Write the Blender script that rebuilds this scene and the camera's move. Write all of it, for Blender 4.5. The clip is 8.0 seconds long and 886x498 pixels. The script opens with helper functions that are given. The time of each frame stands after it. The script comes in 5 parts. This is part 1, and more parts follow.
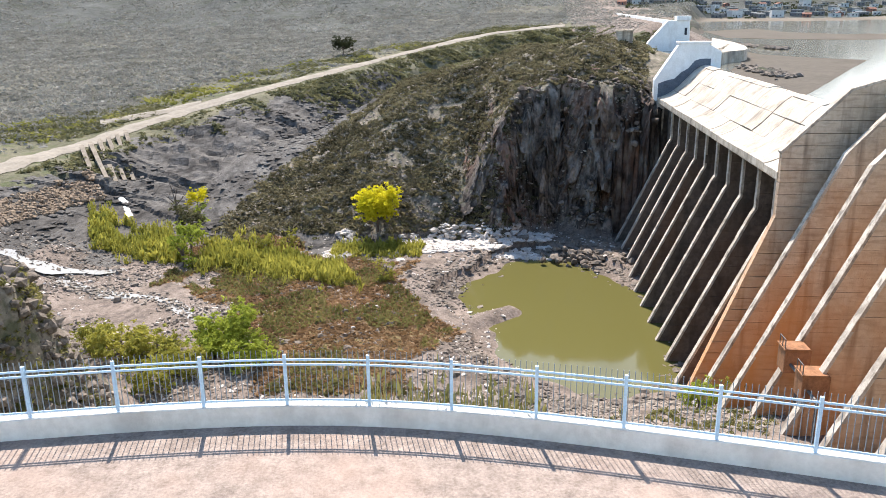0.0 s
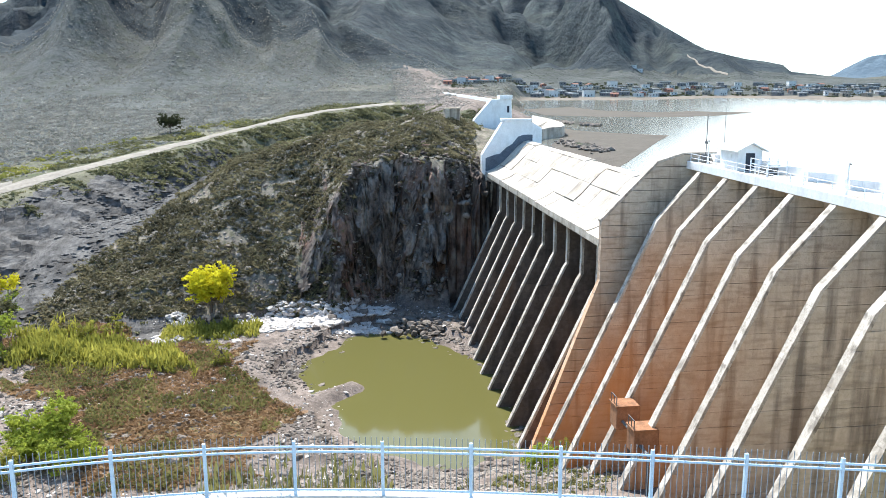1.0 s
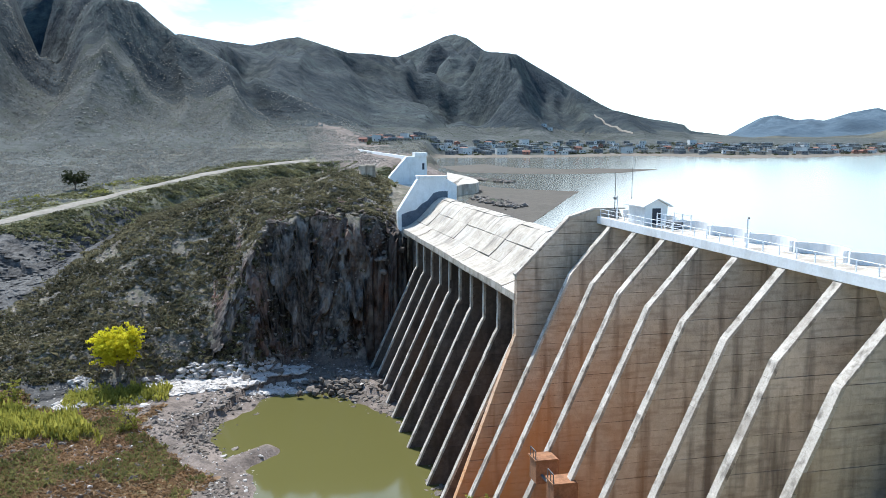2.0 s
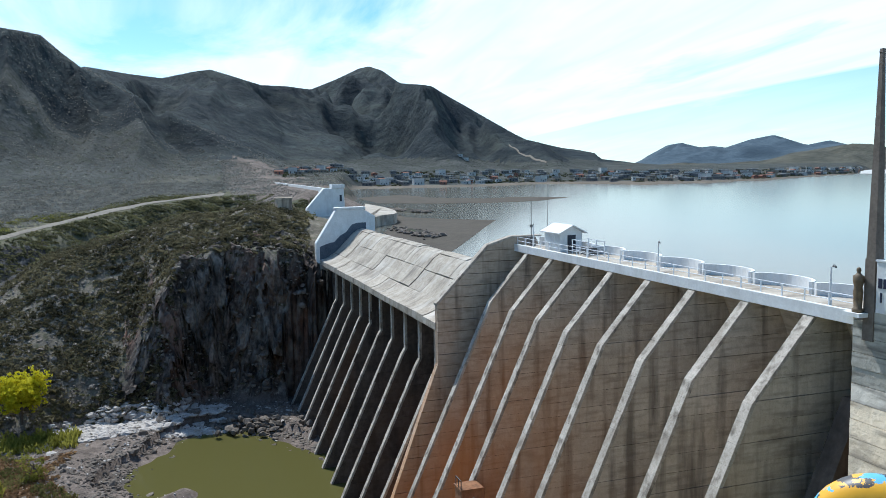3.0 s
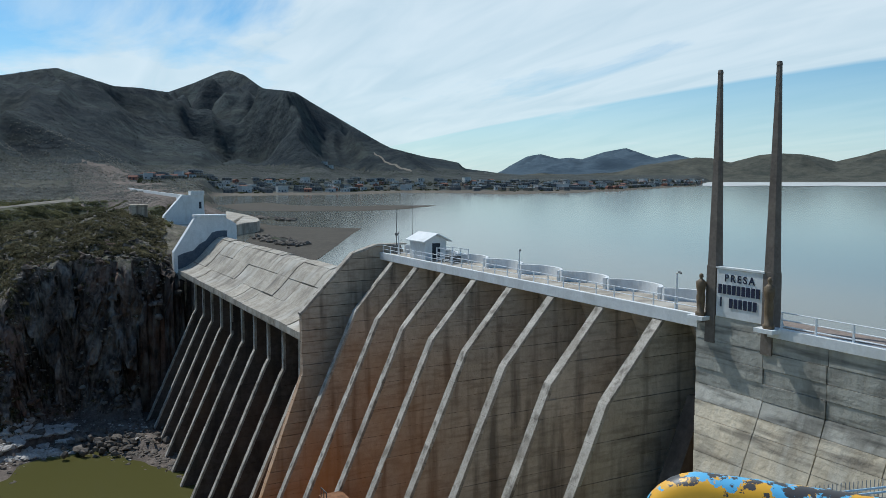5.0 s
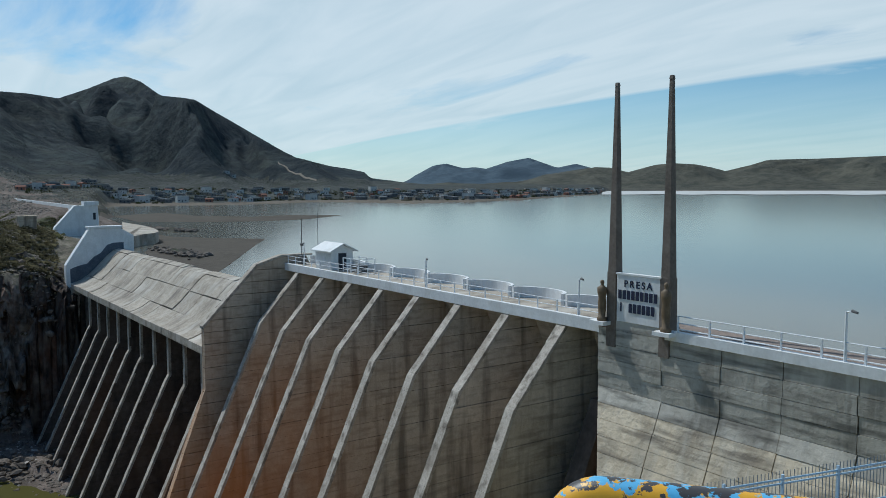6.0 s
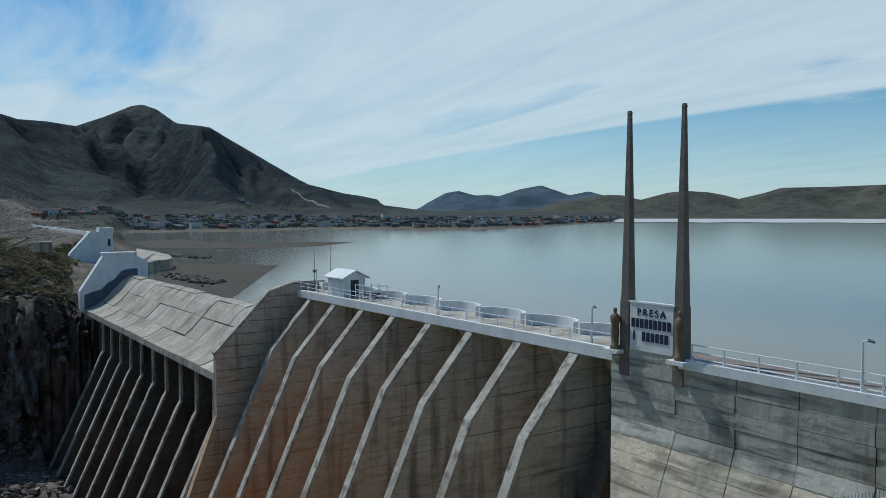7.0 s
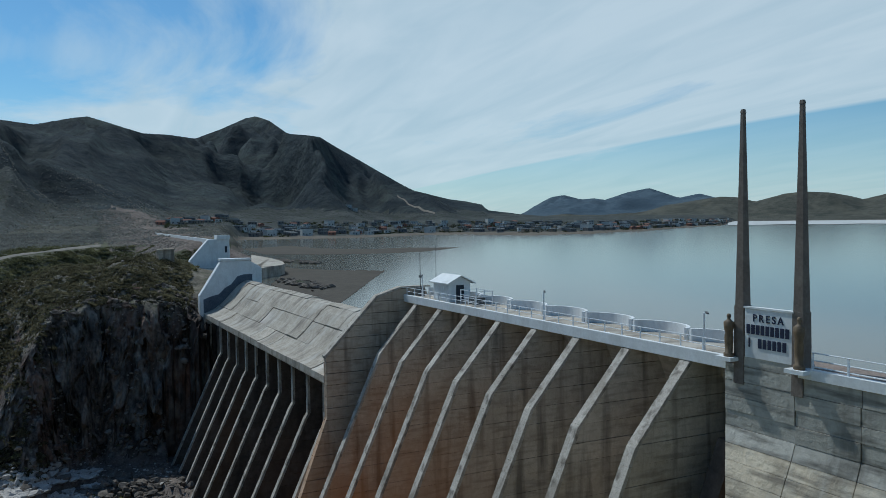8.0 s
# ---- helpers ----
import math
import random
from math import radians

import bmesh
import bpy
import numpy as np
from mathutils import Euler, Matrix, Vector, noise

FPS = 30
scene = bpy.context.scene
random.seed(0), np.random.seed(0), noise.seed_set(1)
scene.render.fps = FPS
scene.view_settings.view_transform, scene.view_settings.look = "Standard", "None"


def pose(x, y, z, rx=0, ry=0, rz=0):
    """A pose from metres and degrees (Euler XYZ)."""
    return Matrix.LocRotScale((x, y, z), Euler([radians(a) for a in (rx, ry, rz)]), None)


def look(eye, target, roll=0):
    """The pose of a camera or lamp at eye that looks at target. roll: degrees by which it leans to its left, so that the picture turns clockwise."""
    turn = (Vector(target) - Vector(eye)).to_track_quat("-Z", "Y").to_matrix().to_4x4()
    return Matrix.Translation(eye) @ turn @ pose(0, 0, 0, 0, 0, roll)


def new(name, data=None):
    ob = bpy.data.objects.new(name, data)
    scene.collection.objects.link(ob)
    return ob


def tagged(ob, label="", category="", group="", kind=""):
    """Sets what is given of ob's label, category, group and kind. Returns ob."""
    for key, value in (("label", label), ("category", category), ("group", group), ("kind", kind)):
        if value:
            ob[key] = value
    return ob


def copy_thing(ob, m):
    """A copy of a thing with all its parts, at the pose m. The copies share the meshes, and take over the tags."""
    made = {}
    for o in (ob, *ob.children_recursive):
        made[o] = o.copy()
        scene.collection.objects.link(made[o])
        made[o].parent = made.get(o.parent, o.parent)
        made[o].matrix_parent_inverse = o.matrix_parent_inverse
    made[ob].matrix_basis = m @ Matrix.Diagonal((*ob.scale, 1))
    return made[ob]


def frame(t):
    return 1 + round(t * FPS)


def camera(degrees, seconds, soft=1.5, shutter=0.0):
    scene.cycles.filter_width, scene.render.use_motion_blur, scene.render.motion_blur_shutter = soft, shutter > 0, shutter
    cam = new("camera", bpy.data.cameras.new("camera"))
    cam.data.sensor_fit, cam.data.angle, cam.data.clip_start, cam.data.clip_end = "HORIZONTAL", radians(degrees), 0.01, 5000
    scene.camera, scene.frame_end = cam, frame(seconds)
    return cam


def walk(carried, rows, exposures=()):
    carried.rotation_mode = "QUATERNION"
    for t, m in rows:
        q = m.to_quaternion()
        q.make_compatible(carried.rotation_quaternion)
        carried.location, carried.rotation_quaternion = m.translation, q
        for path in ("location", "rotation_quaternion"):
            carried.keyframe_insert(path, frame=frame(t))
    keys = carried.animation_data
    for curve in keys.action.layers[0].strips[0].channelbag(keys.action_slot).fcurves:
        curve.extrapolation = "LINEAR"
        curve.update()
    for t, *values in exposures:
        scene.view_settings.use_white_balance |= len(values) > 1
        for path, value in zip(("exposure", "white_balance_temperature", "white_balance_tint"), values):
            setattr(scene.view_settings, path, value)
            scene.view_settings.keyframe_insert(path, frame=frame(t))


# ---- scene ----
DAM_X0 = -97.1          # first high buttress
PITCH = 7.1             # buttress spacing
POND_Z, LAKE_Z, ROAD_Z = -40.0, -5.0, 1.5
EYE = (0.0, 0.0, 11.0)

# ---- camera and walk ----
cam = camera(57.0, 8.0, soft=0.75)
PATH = [
    (0.0, 73.33, 0.66, 94.18), (0.5, 75.52, 1.24, 86.87), (1.0, 78.45, 0.19, 82.65), (1.2, 80.0, -0.31, 81.17),
    (2.3, 83.04, 0.43, 75.5), (2.5, 83.8, 0.77, 74.61), (3.0, 84.47, 0.8, 70.99), (3.5, 84.77, 0.89, 68.11),
    (4.0, 85.84, 0.84, 65.39), (5.3, 84.7, 0.0, 59.06), (5.5, 84.83, 0.02, 56.93), (6.0, 85.61, 0.18, 55.02),
    (6.5, 86.07, 0.1, 54.79), (7.0, 87.52, 0.05, 55.89), (7.5, 88.17, 0.3, 58.8), (8.0, 87.92, 0.68, 63.23),
]
# the camera drifts a few centimetres as the arm turns
DRIFT = Vector((0.799, 0.602, 0.0))


def drift(t):
    return float(np.interp(t, (0, 2.5, 3.5, 4.0, 5.5, 8.0), (0.05, 0.05, 0.032, 0.02, 0.0, 0.0)))


def dip(t):
    """The arm rises a little as it turns."""
    return float(np.interp(t, (0, 3.0, 4.0, 5.5, 8.0), (0.025, 0.025, 0.017, 0.0, 0.0)))


walk(cam, [(t, pose(EYE[0] - DRIFT.x * drift(t), EYE[1] - DRIFT.y * drift(t), EYE[2] - dip(t), rx, ry, rz)) for t, rx, ry, rz in PATH],
     exposures=[(0.0, 1.15, 6950, 14), (1.0, 1.26, 6350, 8), (2.5, 0.38, 5950, 7), (3.5, -0.24, 5900, 5), (5.5, -0.66, 5950, 4), (8.0, -0.95, 5650, 1)])

# ---- world and sun ----
SUN_AZ, SUN_EL = 14.0, 51.2    # degrees past the -x direction towards -y, and above the horizon
to_sun = Vector((-math.cos(radians(SUN_AZ)) * math.cos(radians(SUN_EL)), -math.sin(radians(SUN_AZ)) * math.cos(radians(SUN_EL)), math.sin(radians(SUN_EL))))
sun = new("sun", bpy.data.lights.new("sun", "SUN"))
sun.data.energy, sun.data.angle, sun.data.color = 5.0, radians(0.6), (1.0, 0.965, 0.91)
sun.matrix_world = look(to_sun * 100, (0, 0, 0))

world = bpy.data.worlds.new("sky")
scene.world = world
world.use_nodes = True
wn, wl = world.node_tree.nodes, world.node_tree.links
wn.clear()
sky = wn.new("ShaderNodeTexSky")
sky.sky_type, sky.sun_disc = "NISHITA", False
sky.sun_elevation = radians(SUN_EL)
sky.sun_rotation = math.atan2(to_sun.x, to_sun.y)
sky.air_density, sky.dust_density, sky.ozone_density = 1.0, 0.15, 2.2
wco = wn.new("ShaderNodeTexCoord")
wsep = wn.new("ShaderNodeSeparateXYZ")
wl.new(wco.outputs["Generated"], wsep.inputs[0])
# thin high cloud: noise on a flat layer overhead, seen in perspective
zz = wn.new("ShaderNodeMath"); zz.operation = "MAXIMUM"; zz.inputs[1].default_value = 0.0
wl.new(wsep.outputs["Z"], zz.inputs[0])
za = wn.new("ShaderNodeMath"); za.operation = "ADD"; za.inputs[1].default_value = 0.12
wl.new(zz.outputs[0], za.inputs[0])
dx = wn.new("ShaderNodeMath"); dx.operation = "DIVIDE"
dy = wn.new("ShaderNodeMath"); dy.operation = "DIVIDE"
wl.new(wsep.outputs["X"], dx.inputs[0]); wl.new(za.outputs[0], dx.inputs[1])
wl.new(wsep.outputs["Y"], dy.inputs[0]); wl.new(za.outputs[0], dy.inputs[1])
wcb = wn.new("ShaderNodeCombineXYZ")
wl.new(dx.outputs[0], wcb.inputs["X"]); wl.new(dy.outputs[0], wcb.inputs["Y"])
wmap = wn.new("ShaderNodeMapping")
wmap.inputs["Rotation"].default_value = (0, 0, radians(28))
wmap.inputs["Scale"].default_value = (0.55, 0.9, 1)
wl.new(wcb.outputs[0], wmap.inputs["Vector"])
wno = wn.new("ShaderNodeTexNoise")
wno.inputs["Scale"].default_value, wno.inputs["Detail"].default_value = 1.0, 10.0
wno.inputs["Roughness"].default_value, wno.inputs["Distortion"].default_value = 0.57, 0.6
wl.new(wmap.outputs[0], wno.inputs["Vector"])
wra = wn.new("ShaderNodeValToRGB")
wra.color_ramp.elements[0].position, wra.color_ramp.elements[0].color = 0.37, (0, 0, 0, 1)
wra.color_ramp.elements[1].position, wra.color_ramp.elements[1].color = 0.56, (1, 1, 1, 1)
# the main sheet of cloud lies between two straight margins on the layer; clear sky beyond the far one


def margin(kx, ky, low, high, out_low, out_high):
    """A soft step across a straight line on the cloud layer."""
    a_, b_ = wn.new("ShaderNodeMath"), wn.new("ShaderNodeMath")
    a_.operation, b_.operation = "MULTIPLY", "MULTIPLY_ADD"
    a_.inputs[1].default_value, b_.inputs[1].default_value = kx, ky
    wl.new(dx.outputs[0], a_.inputs[0]); wl.new(dy.outputs[0], b_.inputs[0]); wl.new(a_.outputs[0], b_.inputs[2])
    soft_, sum_ = wn.new("ShaderNodeMapRange"), wn.new("ShaderNodeMath")
    sum_.operation = "MULTIPLY_ADD"; sum_.inputs[1].default_value = 0.4
    wl.new(wno.outputs["Fac"], sum_.inputs[0]); wl.new(b_.outputs[0], sum_.inputs[2])
    soft_.interpolation_type = "SMOOTHSTEP"
    soft_.inputs["From Min"].default_value, soft_.inputs["From Max"].default_value = low + 0.2, high + 0.2
    soft_.inputs["To Min"].default_value, soft_.inputs["To Max"].default_value = out_low, out_high
    wl.new(sum_.outputs[0], soft_.inputs["Value"])
    return soft_.outputs["Result"]


bias = wn.new("ShaderNodeMath"); bias.operation = "ADD"
wl.new(margin(0.37, 1.0, -0.4, 0.6, 0.01, 0.14), bias.inputs[0])
wl.new(margin(-0.2, 1.0, 3.72, 3.92, 0.0, -0.3), bias.inputs[1])
# it thins out overhead, and the sky behind the lookout is clear
bias_far = wn.new("ShaderNodeMath"); bias_far.operation = "ADD"
wl.new(bias.outputs[0], bias_far.inputs[0]); wl.new(margin(1.0, 0.0, -1.5, 0.2, 0.0, -0.24), bias_far.inputs[1])
cover = wn.new("ShaderNodeMath"); cover.operation = "ADD"
wl.new(wno.outputs["Fac"], cover.inputs[0]); wl.new(bias_far.outputs[0], cover.inputs[1])
wl.new(cover.outputs[0], wra.inputs[0])
wmx = wn.new("ShaderNodeMix"); wmx.data_type = "RGBA"
wmul = wn.new("ShaderNodeMath"); wmul.operation = "MULTIPLY"; wmul.inputs[1].default_value = 0.85
wl.new(wra.outputs["Color"], wmul.inputs[0])
# pale haze low over the horizon
whz = wn.new("ShaderNodeMapRange"); whz.interpolation_type = "SMOOTHSTEP"
whz.inputs["From Min"].default_value, whz.inputs["From Max"].default_value = 0.16, -0.01
whz.inputs["To Min"].default_value, whz.inputs["To Max"].default_value = 0.0, 0.6
wl.new(wsep.outputs["Z"], whz.inputs["Value"])
wmax = wn.new("ShaderNodeMath"); wmax.operation = "MAXIMUM"
wl.new(wmul.outputs[0], wmax.inputs[0]); wl.new(whz.outputs["Result"], wmax.inputs[1])
wl.new(wmax.outputs[0], wmx.inputs["Factor"])
wti = wn.new("ShaderNodeMix"); wti.data_type = "RGBA"; wti.blend_type = "MULTIPLY"
wti.inputs["Factor"].default_value = 1.0
wti.inputs[7].default_value = (0.94, 1.25, 1.38, 1)
wl.new(sky.outputs[0], wti.inputs[6])
wl.new(wti.outputs[2], wmx.inputs[6])
# streaks of thicker and thinner cloud
smap, sno, sra = wn.new("ShaderNodeMapping"), wn.new("ShaderNodeTexNoise"), wn.new("ShaderNodeValToRGB")
smap.inputs["Rotation"].default_value, smap.inputs["Scale"].default_value = (0, 0, radians(38)), (0.8, 3.2, 1)
wl.new(wcb.outputs[0], smap.inputs["Vector"]); wl.new(smap.outputs[0], sno.inputs["Vector"])
sno.inputs["Scale"].default_value, sno.inputs["Detail"].default_value, sno.inputs["Distortion"].default_value = 1.3, 7.0, 0.7
sra.color_ramp.elements[0].position, sra.color_ramp.elements[0].color = 0.3, (9.0, 10.2, 10.8, 1)
sra.color_ramp.elements[1].position, sra.color_ramp.elements[1].color = 0.62, (10.9, 11.6, 11.9, 1)
wl.new(sno.outputs["Fac"], sra.inputs[0])
wl.new(sra.outputs["Color"], wmx.inputs[7])
wbg = wn.new("ShaderNodeBackground")
wbg.inputs["Strength"].default_value = 0.108
wl.new(wmx.outputs[2], wbg.inputs["Color"])
wout = wn.new("ShaderNodeOutputWorld")
wl.new(wbg.outputs[0], wout.inputs["Surface"])

# ---- materials ----
def surface(name, dark, light, scale=1.0, rough=0.85, bump=0.3, metal=0.0, stains=None, fine=6.0, spread=(0.35, 0.65), stretch=(1, 1, 1), per_object=0.0):
    """A material with a broad and a fine variation between two colours, relief, and optional stains (colour, scale, amount)."""
    m = bpy.data.materials.new(name)
    m.use_nodes = True
    n, l = m.node_tree.nodes, m.node_tree.links
    b = n["Principled BSDF"]
    b.inputs["Roughness"].default_value, b.inputs["Metallic"].default_value = rough, metal
    b.inputs["Specular IOR Level"].default_value = 0.12 if rough >= 0.85 else 0.4
    geo = n.new("ShaderNodeNewGeometry")
    mp = n.new("ShaderNodeMapping")
    mp.inputs["Scale"].default_value = stretch
    l.new(geo.outputs["Position"], mp.inputs["Vector"])
    big, small = n.new("ShaderNodeTexNoise"), n.new("ShaderNodeTexNoise")
    for node, s, d in ((big, scale, 5.0), (small, scale * fine, 8.0)):
        node.inputs["Scale"].default_value, node.inputs["Detail"].default_value, node.inputs["Roughness"].default_value = s, d, 0.62
        l.new(mp.outputs[0], node.inputs["Vector"])
    mean = n.new("ShaderNodeMath"); mean.operation = "ADD"
    l.new(big.outputs["Fac"], mean.inputs[0]); l.new(small.outputs["Fac"], mean.inputs[1])
    half = n.new("ShaderNodeMath"); half.operation = "MULTIPLY"; half.inputs[1].default_value = 0.5
    l.new(mean.outputs[0], half.inputs[0])
    ramp = n.new("ShaderNodeValToRGB")
    ramp.color_ramp.elements[0].position, ramp.color_ramp.elements[0].color = spread[0], (*dark, 1)
    ramp.color_ramp.elements[1].position, ramp.color_ramp.elements[1].color = spread[1], (*light, 1)
    l.new(half.outputs[0], ramp.inputs[0])
    colour = ramp.outputs["Color"]
    for k, (tone, s, amount, squash) in enumerate(stains or ()):
        st, sm = n.new("ShaderNodeTexNoise"), n.new("ShaderNodeMapping")
        sm.inputs["Scale"].default_value, sm.inputs["Location"].default_value = squash, (17.0 * (k + 1), 3.1, 5.7)
        l.new(geo.outputs["Position"], sm.inputs["Vector"]); l.new(sm.outputs[0], st.inputs["Vector"])
        st.inputs["Scale"].default_value, st.inputs["Detail"].default_value = s, 6.0
        sr = n.new("ShaderNodeMapRange")
        sr.inputs["From Min"].default_value, sr.inputs["From Max"].default_value = 0.5, 0.68
        sr.inputs["To Max"].default_value = amount
        l.new(st.outputs["Fac"], sr.inputs["Value"])
        mx = n.new("ShaderNodeMix"); mx.data_type = "RGBA"
        l.new(sr.outputs["Result"], mx.inputs["Factor"]); l.new(colour, mx.inputs[6])
        mx.inputs[7].default_value = (*tone, 1)
        colour = mx.outputs[2]
    if per_object:
        oi = n.new("ShaderNodeObjectInfo")
        hv, rr = n.new("ShaderNodeHueSaturation"), n.new("ShaderNodeMapRange")
        rr.inputs["To Min"].default_value, rr.inputs["To Max"].default_value = 1 - per_object, 1 + per_object
        l.new(oi.outputs["Random"], rr.inputs["Value"]); l.new(rr.outputs["Result"], hv.inputs["Value"]); l.new(colour, hv.inputs["Color"])
        colour = hv.outputs["Color"]
    l.new(colour, b.inputs["Base Color"])
    if bump:
        bp = n.new("ShaderNodeBump")
        bp.inputs["Strength"].default_value, bp.inputs["Distance"].default_value = bump, 0.25 / max(scale, 0.01) * 0.3
        l.new(small.outputs["Fac"], bp.inputs["Height"]); l.new(bp.outputs[0], b.inputs["Normal"])
    return m

UP = (0.25, 0.25, 3.0)
CONCRETE = surface("weathered concrete", (0.42, 0.35, 0.272), (0.61, 0.53, 0.43), 0.25, 0.9, 0.35,
                   stains=[((0.11, 0.093, 0.077), 0.8, 0.75, (1, 1, 0.1)), ((0.12, 0.1, 0.08), 0.6, 0.4, (0.6, 0.6, 4.0)), ((0.36, 0.25, 0.17), 0.07, 0.5, (1, 1, 0.5))], per_object=0.04)
# Dark concrete for bays and recesses: much of their shade is in this colour.
SHADE_CONCRETE = surface("dark stained concrete with bay shade", (0.075, 0.058, 0.048), (0.17, 0.135, 0.11), 0.25, 0.9, 0.35,
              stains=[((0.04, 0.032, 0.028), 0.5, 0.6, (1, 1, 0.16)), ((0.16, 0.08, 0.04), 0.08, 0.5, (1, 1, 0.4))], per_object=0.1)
def rust(m, centre, reach):
    """A rusty seep stain round a spring point on the concrete."""
    n, l = m.node_tree.nodes, m.node_tree.links
    b = n["Principled BSDF"]
    old = b.inputs["Base Color"].links[0].from_socket
    g, v, t = n.new("ShaderNodeNewGeometry"), n.new("ShaderNodeVectorMath"), n.new("ShaderNodeTexNoise")
    v.operation = "DISTANCE"; v.inputs[1].default_value = centre
    mp = n.new("ShaderNodeMapping"); mp.inputs["Scale"].default_value = (1, 1, 0.35)
    l.new(g.outputs["Position"], v.inputs[0]); l.new(g.outputs["Position"], mp.inputs["Vector"]); l.new(mp.outputs[0], t.inputs["Vector"])
    t.inputs["Scale"].default_value, t.inputs["Detail"].default_value = 0.22, 6
    k = n.new("ShaderNodeMapRange")
    k.inputs["From Min"].default_value, k.inputs["From Max"].default_value = reach, reach * 0.2
    l.new(v.outputs["Value"], k.inputs["Value"])
    f = n.new("ShaderNodeMath"); f.operation = "MULTIPLY_ADD"; f.inputs[1].default_value = 1.9; f.inputs[2].default_value = -0.2
    l.new(t.outputs["Fac"], f.inputs[0])
    p = n.new("ShaderNodeMath"); p.operation = "MULTIPLY"; p.use_clamp = True
    l.new(k.outputs["Result"], p.inputs[0]); l.new(f.outputs[0], p.inputs[1])
    mx = n.new("ShaderNodeMix"); mx.data_type = "RGBA"
    l.new(p.outputs[0], mx.inputs["Factor"]); l.new(old, mx.inputs[6])
    mx.inputs[7].default_value = (0.54, 0.235, 0.078, 1)
    l.new(mx.outputs[2], b.inputs["Base Color"])


rust(CONCRETE, (-88, 29, -36), 36)
EDGE = surface("pale buttress edge concrete", (0.33, 0.29, 0.24), (0.58, 0.52, 0.45), 0.9, 0.9, 0.5,
               stains=[((0.13, 0.11, 0.09), 1.3, 0.8, (1, 1, 0.6)), ((0.24, 0.2, 0.16), 0.3, 0.6, (1, 1, 1))], per_object=0.09)
WING = surface("wing wall concrete", (0.52, 0.43, 0.31), (0.74, 0.64, 0.49), 0.4, 0.9, 0.6,
               stains=[((0.16, 0.15, 0.13), 0.35, 0.5, (1, 1, 0.3)), ((0.62, 0.58, 0.5), 0.5, 0.5, (2, 1, 0.2)), ((0.13, 0.11, 0.09), 0.35, 0.75, (0.5, 0.5, 4.5))], per_object=0.07)
SPILL = surface("spillway concrete", (0.29, 0.25, 0.20), (0.51, 0.45, 0.375), 0.3, 0.9, 0.4,
                stains=[((0.19, 0.165, 0.14), 0.45, 0.8, (1, 0.3, 0.4)), ((0.54, 0.5, 0.44), 0.35, 0.7, (1, 0.5, 0.6))], per_object=0.07)
WING_DARK = surface("grey weathered wing wall concrete", (0.34, 0.315, 0.27), (0.55, 0.52, 0.455), 0.3, 0.9, 0.4,
               stains=[((0.12, 0.115, 0.10), 0.35, 0.6, (1, 1, 0.3)), ((0.5, 0.48, 0.43), 0.6, 0.5, (3, 3, 0.3)), ((0.09, 0.085, 0.075), 0.35, 0.8, (0.5, 0.5, 4.5))], per_object=0.07)
WHITE = surface("white painted concrete", (0.66, 0.66, 0.65), (0.82, 0.82, 0.81), 0.6, 0.7, 0.1,
                stains=[((0.45, 0.43, 0.40), 0.8, 0.3, (1, 1, 0.3))])
STEEL_WHITE = surface("white painted steel", (0.62, 0.64, 0.66), (0.80, 0.81, 0.82), 3, 0.5, 0.05)
DARK = surface("shadowed opening", (0.02, 0.025, 0.035), (0.04, 0.045, 0.06), 1, 0.7, 0)
BLUE = surface("pale blue painted steel", (0.36, 0.52, 0.64), (0.58, 0.71, 0.79), 3, 0.5, 0.05)
IRON = surface("dark iron", (0.05, 0.055, 0.06), (0.12, 0.12, 0.12), 4, 0.6, 0.1)
PICKET = surface("grey-blue thin iron", (0.14, 0.17, 0.19), (0.26, 0.29, 0.31), 4, 0.6, 0.1)
RENDER = surface("white rendered wall", (0.62, 0.565, 0.49), (0.80, 0.745, 0.665), 0.8, 0.85, 0.35,
                 stains=[((0.40, 0.35, 0.30), 0.9, 0.45, (1, 1, 0.4))])
ROADWAY = surface("pinkish gravel paving", (0.15, 0.118, 0.10), (0.36, 0.292, 0.25), 2.5, 0.95, 1.0,
                  stains=[((0.35, 0.25, 0.20), 0.35, 0.5, (1, 1, 1))])
PYLON = surface("brown-grey pylon stone", (0.115, 0.092, 0.075), (0.215, 0.178, 0.148), 0.7, 0.8, 0.2)
BRONZE = surface("brown cast figure", (0.09, 0.06, 0.035), (0.2, 0.14, 0.08), 2.5, 0.6, 0.2)
LETTER = surface("dark blue letters", (0.01, 0.015, 0.04), (0.03, 0.035, 0.07), 4, 0.5, 0)
ROCK = surface("grey-brown rock", (0.06, 0.05, 0.041), (0.25, 0.21, 0.175), 0.35, 0.95, 0.7)
ROCK_MID = surface("tan rubble", (0.16, 0.135, 0.11), (0.34, 0.29, 0.24), 0.35, 0.95, 0.6)
PALE_ROCK = surface("bleached rock", (0.30, 0.265, 0.235), (0.60, 0.55, 0.50), 0.5, 0.95, 0.6)

# ---- ground shape ----
def hash2(ix, iy, seed):
    v = np.sin(ix * 127.1 + iy * 311.7 + seed * 74.7) * 43758.5453
    return v - np.floor(v)


def vnoise(x, y, seed=0):
    ix, iy = np.floor(x), np.floor(y)
    fx, fy = x - ix, y - iy
    fx, fy = fx * fx * (3 - 2 * fx), fy * fy * (3 - 2 * fy)
    a, b = hash2(ix, iy, seed), hash2(ix + 1, iy, seed)
    c, d = hash2(ix, iy + 1, seed), hash2(ix + 1, iy + 1, seed)
    return (a * (1 - fx) + b * fx) * (1 - fy) + (c * (1 - fx) + d * fx) * fy - 0.5


